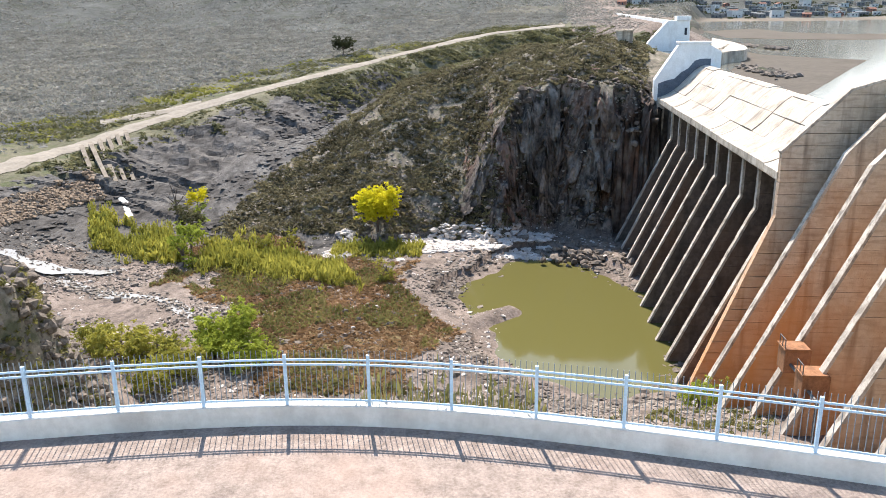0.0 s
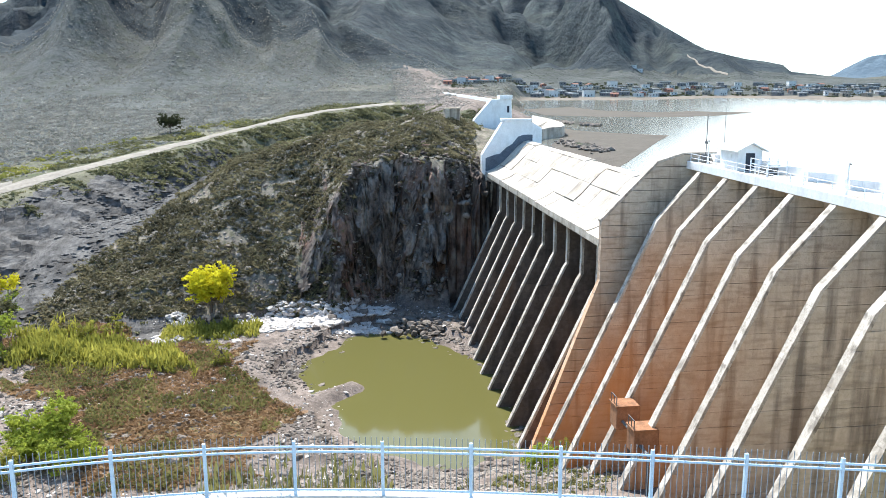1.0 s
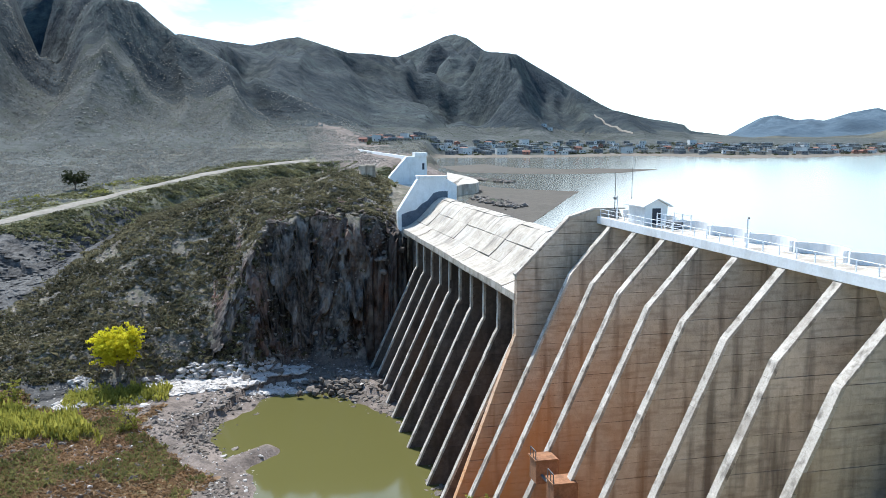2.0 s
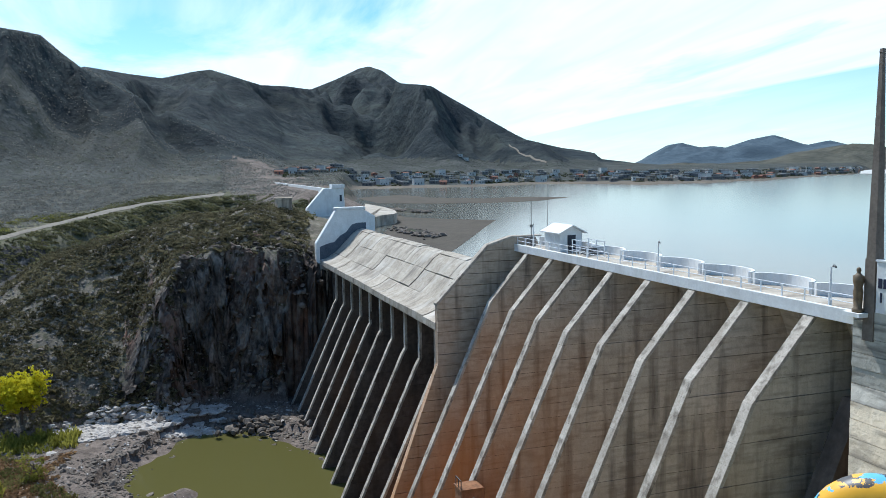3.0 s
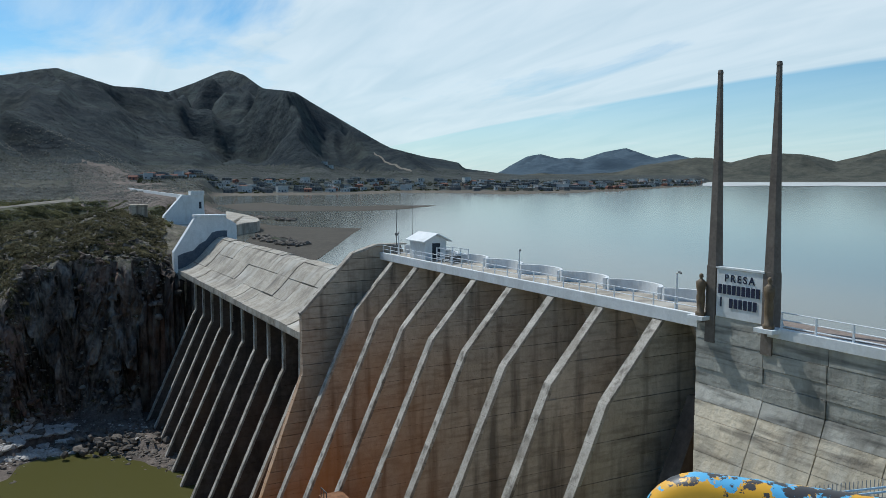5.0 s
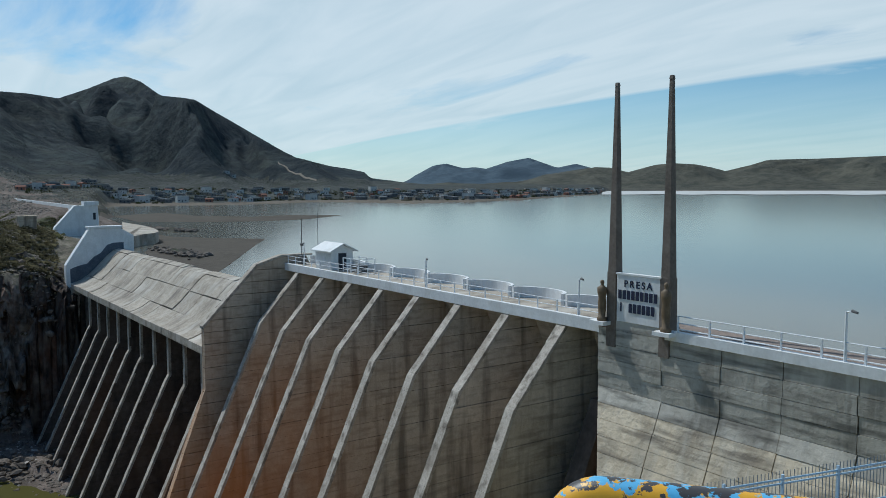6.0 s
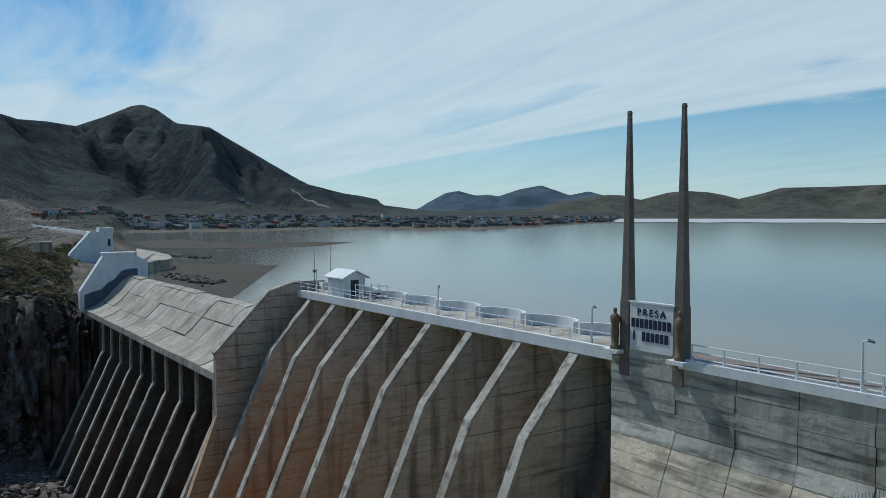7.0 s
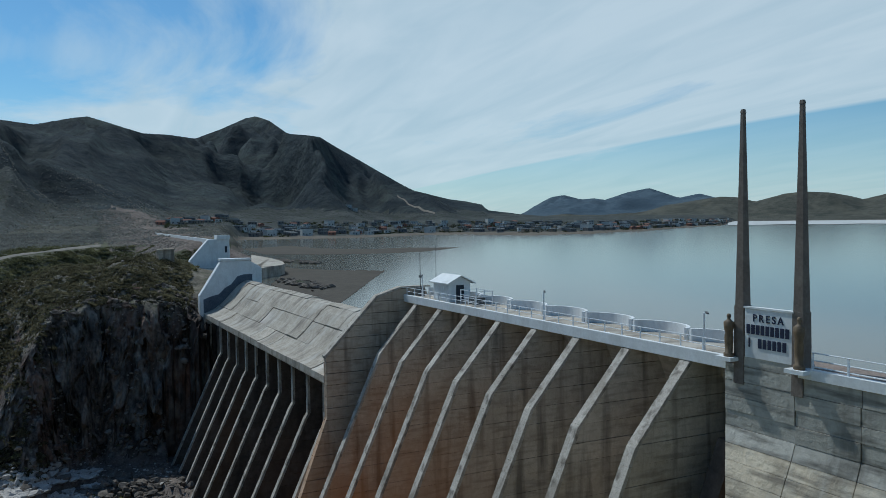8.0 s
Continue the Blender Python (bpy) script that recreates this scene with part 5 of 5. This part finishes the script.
# rocky hill
x, y, az_, r_ = in_polar(17000, -24, 9.5, 168, 240)
keep = (height(x, y) > -37.2) & (r_ < table(az_, HILL_REACH) + rng.normal(0, 3, len(x))) & ((az_ < 0.5) | (r_ > 190) | (rng.random(len(x)) < 0.10)) & (fbm(x / 9, y / 9, 3, 90) > -0.35)
x, y = x[keep], y[keep]
scatter("hill_scrub", BUSH, x, y, rng.uniform(0.5, 1.0, len(x)) ** 1.5 * 2.1, 0.85, TUFTS, "grey-green scrub covering the rocky hill")
x, y, az_, r_ = in_polar(4000, -24, 3, 168, 225)
keep = (fbm(x / 14, y / 14, 3, 95) > 0.26) & (r_ < table(az_, HILL_REACH) + 4)
x, y = x[keep], y[keep]
scatter("green_scrub", GREEN_BUSH, x, y, rng.uniform(0.6, 1.6, len(x)), 0.8, TUFTS, "greener scrub on the lower hillside")
x, y, az_, r_ = in_polar(9000, -22, 9.5, 170, 236)
keep = (height(x, y) > -37) & (r_ < table(az_, HILL_REACH))
x, y = x[keep], y[keep]
HILL_STONES_AT = (x, y)
# plain beyond the road
x, y, az_, r_ = in_polar(52000, -42, 12, 240, 1000)
rr_ = table(az_, ROAD_R)
keep = (r_ > rr_ + 14) & (rng.random(len(x)) < np.clip(1.25 - (r_ - 300) / 900, 0.15, 1)) & (fbm(x / 40, y / 40, 3, 96) > -0.25)
x, y, r_ = x[keep], y[keep], r_[keep]
scatter("plain_scrub", PLAIN_BUSH, x, y, rng.uniform(0.8, 2.2, len(x)), 0.7, SMALL, "dusty scrub dotted over the desert plain")
x, y, az_, r_ = in_polar(46000, -42, 4, 250, 640)
rr_ = table(az_, ROAD_R)
keep = (r_ > rr_ + 40 + 40 * fbm(x / 30, y / 30, 3, 112)) & (fbm(x / 60, y / 60, 3, 113) > -0.3)
x, y = x[keep], y[keep]
scatter("plain_scrub", PLAIN_BUSH, x, y, rng.uniform(0.9, 1.9, len(x)), 0.9, SMALL, "pale dry bushes packed over the near plain")
x, y, az_, r_ = in_polar(44000, -42, 6, 215, 490)
rr_ = table(az_, ROAD_R)
keep = ~((x < -355) & (y > 66 + 0.049 * (-365 - x) - 22 + 30 * fbm(x / 14, y / 14, 3, 117))) & (np.abs(r_ - rr_ - 5) < 45) & (np.abs(r_ - rr_) > 12) & (fbm(x / 18, y / 18, 3, 97) > -0.16)
x, y = x[keep], y[keep]
scatter("roadside_scrub", GREEN_BUSH, x, y, rng.uniform(1.0, 3.0, len(x)), 0.75, TUFTS, "green bushes along the dirt road")

x, y, az_, r_ = in_polar(24000, -14, 10, 225, 460)
rr_ = table(az_, ROAD_R)
keep = (r_ < rr_ - 14) & ~((x < -355) & (y > 66 + 0.049 * (-365 - x) - 22 + 30 * fbm(x / 14, y / 14, 3, 117))) & (r_ > table(az_, ((-14, 290), (-9, 250), (-4, 228), (9, 228)))) & (fbm(x / 25, y / 25, 3, 99) > -0.3)
x, y = x[keep], y[keep]
scatter("slope_scrub", GREEN_BUSH, x, y, rng.uniform(0.8, 2.3, len(x)), 0.75, TUFTS, "green-grey scrub between the hill and the road")
x, y, az_, r_ = in_polar(3500, -40, -12, 205, 330)
rr_ = table(az_, ROAD_R)
keep = (r_ < rr_ - 12) & (r_ > rr_ - 30) & (fbm(x / 12, y / 12, 3, 100) > -0.05)
x, y = x[keep], y[keep]
scatter("slope_scrub", GREEN_BUSH, x, y, rng.uniform(0.8, 2.0, len(x)), 0.75, TUFTS, "green-grey scrub along the river bank")
x, y, az_, r_ = in_polar(6000, -42, -2, 240, 430)
rr_ = table(az_, ROAD_R)
keep = (r_ > rr_ + 18) & (r_ < rr_ + 58) & (fbm(x / 15, y / 15, 3, 107) > 0.05)
x, y = x[keep], y[keep]
scatter("roadside_willows", WILLOW_DULL, x, y, rng.uniform(1.4, 3.2, len(x)), 0.9, TUFTS, "dull yellow-green shrubs in the hollow above the road")
x, y, az_, r_ = in_polar(40000, -36, 30, 760, 1500)
keep = (height(x, y) > 14) & (fbm(x / 120, y / 120, 4, 108) > -0.2)
x, y = x[keep], y[keep]
scatter("mountain_scrub", FAR_BUSH, x, y, rng.uniform(0.7, 1.6, len(x)), 0.6, SMALL, "dark scrub dotted over the mountain slopes")
# willow thicket, marsh and banks
u = rng.uniform(0, 1, 2600)
w = rng.normal(0, 1, 2600)
x, y = -167 + 19 * u + w * 4.2, -90 + 60 * u + w * 2.0
keep = fbm(x / 7, y / 7, 3, 98) > -0.22
x, y = x[keep], y[keep]
scatter("willow_thicket", WILLOW, x, y, rng.uniform(1.0, 2.2, len(x)), 1.25, SHEAF, "yellow-green willow thicket in the marsh")
u = rng.uniform(0, 1, 420)
w = rng.normal(0, 1, 420)
x, y = -164 + w * 2.2, -36 + 19 * u
scatter("willow_thicket", WILLOW, x, y, rng.uniform(0.8, 1.8, len(x)), 1.1, SHEAF, "yellow-green willow shoots at the hill's foot")
x, y, az_, r_ = in_polar(30000, -34, 0, 92, 176)
m_ = ((x + 137) / 36) ** 2 + ((y + 36 - 0.35 * (x + 140)) / 22) ** 2 + 1.3 * fbm(x / 8, y / 8, 4, 81)
keep = m_ < 1.0
x, y = x[keep], y[keep]
scatter("marsh_grass", STRAW, x, y, rng.uniform(0.5, 1.1, len(x)), 0.7, SMALL, "brown dry marsh grass by the pond")

keep = fbm(x / 9, y / 9, 3, 109) > 0.02
x, y = x[keep] + rng.normal(0, 0.4, keep.sum()), y[keep]
scatter("marsh_grass", OLIVE, x, y, rng.uniform(0.5, 1.1, len(x)), 0.8, SHEAF_SMALL, "olive-green marsh grass by the pond")
ICO = bmesh.new()
bmesh.ops.create_icosphere(ICO, subdivisions=1, radius=0.5)
ICO_T = np.array([[list(v.co) for v in f.verts] for f in ICO.faces])
ICO_V = np.array([list(v.co) for v in ICO.verts])
ICO_F = np.array([[v.index for v in f.verts] for f in ICO.faces])
ICO.free()


def stone():
    v = ICO_V * (1 + rng.uniform(-0.4, 0.4, (len(ICO_V), 1))) * rng.uniform(0.7, 1.25, (1, 3))
    q = np.linalg.qr(rng.normal(size=(3, 3)))[0]
    return (v @ q.T)[ICO_F]


STONES = [stone() for _ in range(14)]
RUBBLE = surface("brown rubble", (0.10, 0.075, 0.055), (0.30, 0.225, 0.16), 0.5, 0.95, 0.6)
scatter("hill_stones", ROCK_MID, *HILL_STONES_AT, rng.lognormal(-0.9, 0.45, len(HILL_STONES_AT[0])), 0.7, STONES, "tan stones strewn over the hillside", 0.0)
x, y, az_, r_ = in_polar(22000, -36, 9, 88, 182)
keep = (height(x, y) > POND_Z - 0.3) & (fbm(x / 12, y / 12, 3, 101) > -0.08) & off_spit(x, y)
x, y = x[keep], y[keep]
scatter("river_stones", ROCK, x, y, rng.lognormal(-1.0, 0.5, len(x)), 0.7, STONES, "grey-brown stones strewn over the riverbed", 0.0)
x, y, az_, r_ = in_polar(5000, -34, 9, 88, 182)
keep = (height(x, y) > POND_Z - 0.3) & (fbm(x / 9, y / 9, 3, 103) > 0.1)
x, y = x[keep], y[keep]
scatter("pale_stones", PALE_ROCK, x, y, rng.lognormal(-1.0, 0.45, len(x)), 0.6, STONES, "pale bleached stones on the riverbed", 0.0)
u = rng.normal(0, 1, (260, 2))
x, y = -166 + u[:, 0] * 3.2 + 2, 19 + u[:, 1] * 4.0
scatter("rubble_heap", ROCK, x, y, rng.uniform(0.7, 2.2, len(x)), 0.7, STONES, "heap of broken rock at the spillway's foot", -0.1, z=np.full(len(x), POND_Z) + rng.uniform(-0.2, 1.6, len(x)))
x, y, az_, r_ = in_polar(1900, -13, 3.5, 163, 176)
keep = (fbm(x / 8, y / 8, 3, 120) > -0.12) & (height(x, y) < -35.5)
x, y = x[keep], y[keep]
scatter("pale_ledge", PALE_ROCK, x, y, rng.uniform(0.7, 2.3, len(x)), 0.55, STONES, "bleached rock ledge along the hill's foot", 0.0)
x, y, az_, r_ = in_polar(3000, -38, -9, 178, 300)
keep = (r_ < table(az_, ROAD_R) - 18) & (r_ > table(az_, HILL_REACH) - 4) & (fbm(x / 20, y / 20, 3, 125) > 0)
x, y = x[keep], y[keep]
scatter("rock_ledges", SLAB_ROCK, x, y, rng.uniform(0.7, 2.8, len(x)), 0.3, STONES, "flat dark rock ledges in the riverbed", 0.0)
x, y, az_, r_ = in_polar(1700, -45, -29, 55, 100)
keep = height(x, y) > -36
x, y = x[keep], y[keep]
scatter("outcrop_rocks", ROCK, x, y, rng.uniform(0.6, 1.3, len(x)) ** 2 * 1.3, 0.8, STONES, "broken brown rocks on the outcrop", 0.0)
x, y, az_, r_ = in_polar(260, 1, 10.5, 174, 200)
keep = (height(x, y) > -35)
x, y = x[keep], y[keep]
scatter("cliff_blocks", HILL_ROCK, x, y, rng.uniform(0.5, 2.0, len(x)), 0.8, STONES, "jutting dark blocks on the cliff", 0.0)
a_ = rng.uniform(0, 2 * np.pi, 2600)
q_ = rng.normal(1.0, 0.09, 2600)
x, y = -132 + 36 * q_ * np.cos(a_), 10 + 20 * q_ * np.sin(a_) + 3.6 * q_ * np.cos(a_)
keep = (height(x, y) > POND_Z - 0.5) & (height(x, y) < POND_Z + 3) & (y < 27) & off_spit(x, y)
x, y = x[keep], y[keep]
scatter("shore_stones", ROCK, x, y, rng.lognormal(-0.55, 0.5, len(x)), 0.6, STONES, "dark stones round the edge of the pond", 0.0)
u = rng.uniform(0, 7, 900)
sx_ = np.interp(u, range(8), (-138, -137, -134, -130, -124, -120, -108, -96)) + rng.normal(0, 1.5, 900)
sy_ = np.interp(u, range(8), (-84, -76, -68, -58, -50, -44, -42, -46)) + rng.normal(0, 1.5, 900)
scatter("stream_stones", ROCK_MID, sx_, sy_, rng.lognormal(-0.7, 0.4, 900), 0.7, STONES, "wet stones breaking the shallow stream", -0.2)
u = rng.uniform(0, 1, 1500)
w = rng.uniform(-1, 1, 1500)
x, y = -150 - 36 * u - 4.0 * w, -106.5 + 9 * u - 3.5 * w
scatter("rubble_bank", RUBBLE, x, y, rng.uniform(0.6, 1.5, 1500), 0.8, STONES, "brown rubble bank below the dirt road", -0.1)
u = rng.uniform(0, 1, 260)
x, y = -322 + 28 * u + rng.normal(0, 2, 260), 87 + 7 * u + rng.normal(0, 1.1, 260)
scatter("spit_stones", ROCK, x, y, rng.uniform(0.8, 2.6, len(x)), 0.6, STONES, "stones on the shingle spit", 0.0, z=np.full(len(x), LAKE_Z + 0.3))
x, y = rng.normal(-198, 7, 240), rng.normal(60.5, 1.4, 240)
scatter("spit_stones", ROCK, x, y, rng.uniform(0.6, 2.0, len(x)), 0.6, STONES, "stones on the shingle spit", 0.0, z=np.full(len(x), LAKE_Z + 0.3))
u = rng.uniform(0, 490, 7000)
o = rng.uniform(5, 34, 7000)
x, y = -365 - 0.9988 * u - 0.049 * o, 66 + 0.049 * u - 0.9988 * o
scatter("embankment_rubble", ROCK_MID, x, y, rng.uniform(0.5, 1.3, len(x)), 0.6, STONES, "loose rubble facing the embankment", 0.0)
x, y, az_, r_ = in_polar(3600, -44, -28, 60, 98)
keep = height(x, y) > -33
x, y = x[keep], y[keep]
scatter("outcrop_scrub", OLIVE, x, y, rng.uniform(0.4, 1.3, len(x)), 0.8, TUFTS, "dry scrub on the rock outcrop")
x, y, az_, r_ = in_polar(15000, -36, 22, 52, 100)
keep = (height(x, y) > POND_Z) & (height(x, y) < -24) & (fbm(x / 9, y / 9, 3, 114) > -0.15)
x, y = x[keep], y[keep]
scatter("bank_stones", ROCK_MID, x, y, rng.lognormal(-1.1, 0.45, len(x)), 0.7, STONES, "small tan stones over the near river bank", 0.0)
x, y, az_, r_ = in_polar(2600, -24, 20, 46, 100)
keep = fbm(x / 7, y / 7, 3, 115) > 0.16
x, y = x[keep], y[keep]
scatter("bank_weeds", OLIVE, x, y, rng.uniform(0.5, 1.3, len(x)), 0.9, TUFTS, "olive weeds on the near river bank")
x, y = rng.uniform(-24, -19.5, 700), rng.uniform(-22, 26, 700)
keep = (fbm(x / 3, y / 3, 2, 105) > 0.1)
x, y = x[keep], y[keep]
scatter("bank_grass", FRESH, x, y, rng.uniform(0.3, 0.9, len(x)), 1.1, SHEAF, "green grass on the bank below the fence")


x, y = rng.uniform(-1.9, -0.5, 260), rng.uniform(-3.6, 1.0, 260)
x = x + fence_x(y)
scatter("tall_grass", OLIVE, x, y, rng.uniform(0.5, 0.9, len(x)), 1.7, BLADES, "tall pale green grass behind the fence", 0.0)
# ---- single trees and bushes ----
def tree(az_, r_, h, spread, leaves, label, trunk=0.35, count=420):
    x_, y_ = -math.cos(radians(az_)) * r_, math.sin(radians(az_)) * r_
    z_ = float(height(np.array([x_]), np.array([y_]))[0])
    t_ = thing("tree" if h > 4 else "bush", label, "tree" if h > 4 else "bush", (x_, y_, z_ - 0.2))
    bm = bmesh.new()
    top = Vector((0.2, 0.1, h * 0.55))
    bm_tube(bm, (0, 0, -0.3), top, h * 0.035, h * 0.018, 8)
    tips = []
    for k in range(9):
        a_ = 2 * math.pi * k / 9 + rng.uniform(-.3, .3)
        tip = Vector((math.cos(a_) * spread * rng.uniform(.25, .42), math.sin(a_) * spread * rng.uniform(.25, .42), h * rng.uniform(0.5 if h > 7 else 0.16, 0.86)))
        bm_tube(bm, top * rng.uniform(0.45, 0.95), tip, h * 0.013, h * 0.005, 6)
        tips.append(tip)
    part("trunk", bm, BARK, t_)
    clumps = np.array([list(tips[k % 9] + Vector(rng.normal(0, spread * 0.12, 3))) for k in range(count)])
    ob = scatter("crown", leaves, clumps[:, 0], clumps[:, 1], rng.uniform(0.08, 0.16, count) * spread, 0.9, TUFTS, "", 0.0, z=clumps[:, 2], parent=t_)
    return t_


tree(-9.1, 173, 9.6, 7.6, YELLOW, "round yellow-leaved tree at the foot of the hill", count=1100)
tree(-21.5, 205, 4.6, 5.0, YELLOW, "small yellow bush on the river rock", count=260)
tree(-22.2, 187, 6.0, 6.0, GREEN_BUSH, "green bush at the edge of the river rock", count=300)
tree(-11, 389, 7.5, 9.0, TOWN_LEAF, "dark green tree on the plain beside the road", count=400)
snag = thing("dead_tree", "grey leafless dead tree on the river rock", "tree", (-184.8, -77.8, float(height(np.array([-184.8]), np.array([-77.8]))[0]) - 0.2))
bm = bmesh.new()
bm_tube(bm, (0, 0, -0.3), (0.2, -0.3, 4.0), 0.4, 0.24, 8)
part("trunk", bm, BARK, snag)
for q_, e_ in (((0.2, -0.3, 3.8), (1.6, 1.0, 7.0)), ((0.2, -0.3, 3.9), (-0.5, -1.6, 8.2)), ((0.1, -0.2, 2.6), (-0.8, 2.2, 5.4)), ((0.1, -0.2, 3.0), (1.2, -2.6, 5.6))):
    bm = bmesh.new()
    bm_tube(bm, q_, e_, 0.17, 0.04, 6)
    m_ = Vector(q_).lerp(Vector(e_), 0.6)
    bm_tube(bm, m_, m_ + Vector((0.5, 0.7, 1.3)), 0.07, 0.02, 5)
    part("limb", bm, BARK, snag)
tree(-20.6, 118, 6.5, 8.5, FRESH, "leafy green bush on the river bank")
tree(-19.0, 112, 4.5, 6.5, FRESH, "leafy green bush on the river bank")
for a_, q_, h_ in ((-27.5, 121, 5.5), (-25.2, 119, 5.0), (-23.6, 112, 4.2), (-29, 126, 4.2), (-26, 108, 4.2)):
    tree(a_, q_, h_, h_ * 1.4, WILLOW, "yellow-green willow bush on the gravel bank", count=260)
for a_, q_, h_ in ((-22.8, 164, 7), (-22.2, 171, 7.5), (-15.6, 170, 5.5), (-17.2, 168, 5), (-8.6, 146, 5.2), (-21.4, 190, 5)):
    tree(a_, q_, h_, h_ * 0.75, FRESH if a_ < -21 else WILLOW, "slim yellow-green willow beside the marsh", count=200)
tree(14.6, 92, 4.2, 4.5, FRESH, "fresh green bush at the dam's foot", count=200)
tree(17.0, 96, 5.0, 3.0, WILLOW, "slim willow against the dam's foot", count=160)

# ---- town on the far shore ----
TOWN = [surface("house wall %s" % n_, c0, c1, 0.5, 0.9, 0.1) for n_, c0, c1 in
        (("white", (0.42, 0.42, 0.4), (0.62, 0.62, 0.6)), ("grey block", (0.13, 0.125, 0.12), (0.24, 0.23, 0.22)), ("brick", (0.28, 0.12, 0.08), (0.40, 0.2, 0.14)), ("sand", (0.2, 0.165, 0.12), (0.32, 0.27, 0.21)))]
ROOFS = [surface("flat roof", (0.3, 0.29, 0.28), (0.5, 0.49, 0.47), 0.5, 0.9, 0.1), surface("red roof", (0.17, 0.085, 0.065), (0.26, 0.13, 0.095), 0.5, 0.9, 0.1)]


def house(wall_m, roof_m, w, d, h, pitched, label):
    w, d, h = w * 0.8, d * 0.8, h * 0.9
    t_ = thing("house", label, "house", group="town houses")
    box_part("wall", (-w / 2, w / 2, -d / 2, d / 2, -1.5, h), wall_m, t_)
    bm = bmesh.new()
    if pitched:
        bm_prism(bm, [(-d / 2 - .4, h), (d / 2 + .4, h), (0, h + d * 0.22)], -w / 2 - .4, w / 2 + .4)
    else:
        bm_box(bm, -w / 2 - .2, w / 2 + .2, -d / 2 - .2, d / 2 + .2, h, h + 0.4)
    part("roof", bm, roof_m, t_)
    for k in range(int(w // 3)):
        x_ = -w / 2 + 1.5 + k * 3
        for y_ in (-d / 2 - 0.03, d / 2 + 0.03):
            if k == 1 and y_ < 0:
                box_part("door", (x_ - .5, x_ + .5, y_ - .03, y_ + .03, 0, 1.8), DARK, t_)
            else:
                box_part("window", (x_ - .6, x_ + .6, y_ - .03, y_ + .03, 1.0, 2.2), DARK, t_)
    for y_ in (-d / 4, d / 4):
        box_part("window", (w / 2, w / 2 + .05, y_ - .6, y_ + .6, 1.0, 2.2), DARK, t_)
    return t_


models = [house(TOWN[0], ROOFS[0], 10, 8, 3.2, False, "white single-storey house with a flat roof"),
          house(TOWN[1], ROOFS[0], 12, 9, 3.4, False, "grey block house with a flat roof"),
          house(TOWN[2], ROOFS[1], 9, 7, 2.9, True, "brick house with a red pitched roof"),
          house(TOWN[3], ROOFS[0], 9, 8, 3.0, False, "sand-coloured house with a flat roof"),
          house(TOWN[0], ROOFS[0], 13, 10, 6.4, False, "white two-storey house with a flat roof"),
          house(TOWN[0], ROOFS[1], 9, 7, 3.0, True, "white cottage with a red pitched roof")]
used = [False] * len(models)
spots = []
town_rng = random.Random(11)
while len(spots) < 280:
    a_ = town_rng.choice((town_rng.uniform(7.5, 17), town_rng.uniform(13, 27), town_rng.uniform(28, 39), town_rng.uniform(36, 46)))
    rs_ = float(table(a_, SHORE)) + 50 + town_rng.random() ** 1.1 * (165 if a_ > 12 else 140)
    if a_ < 12.5:
        rs_ += 60
    x_, y_ = -math.cos(radians(a_)) * rs_, math.sin(radians(a_)) * rs_
    if all((x_ - q[0]) ** 2 + (y_ - q[1]) ** 2 > 200 for q in spots):
        spots.append((x_, y_))
zs_ = height(np.array([p[0] for p in spots]), np.array([p[1] for p in spots]))
for (x_, y_), z_ in zip(spots, zs_):
    k = town_rng.choices(range(6), (5, 7, 1, 6, 1, 1))[0]
    m = pose(x_, y_, float(z_) + 0.2, 0, 0, town_rng.uniform(-25, 25) + town_rng.choice((0, 90)))
    if not used[k]:
        models[k].matrix_basis, used[k] = m, True
    else:
        copy_thing(models[k], m)
for da in (0.0, 0.4):
    a_ = radians(20.2 + da)
    x_, y_ = -math.cos(a_) * 1130, math.sin(a_) * 1130
    copy_thing(models[0], pose(x_, y_, float(height(np.array([x_]), np.array([y_]))[0]) + 0.3, 0, 0, 70))
ribbon("road", [(23.6 + 0.13 * k, 1400 - 11 * k) for k in range(21)], 6, DIRT, "pale track climbing the mountain slope", 0.8)
x, y, az_, r_ = in_polar(16000, 8, 46, 560, 1800)
rs_ = table(az_, SHORE)
keep = (r_ > rs_ + 35) & (r_ < rs_ + 240) & (fbm(x / 40, y / 40, 3, 111) > -0.05)
x, y = x[keep], y[keep]
scatter("town_trees", TOWN_LEAF, x, y, rng.uniform(1.8, 5.8, len(x)), 0.8, TUFTS, "dark trees between the town houses")
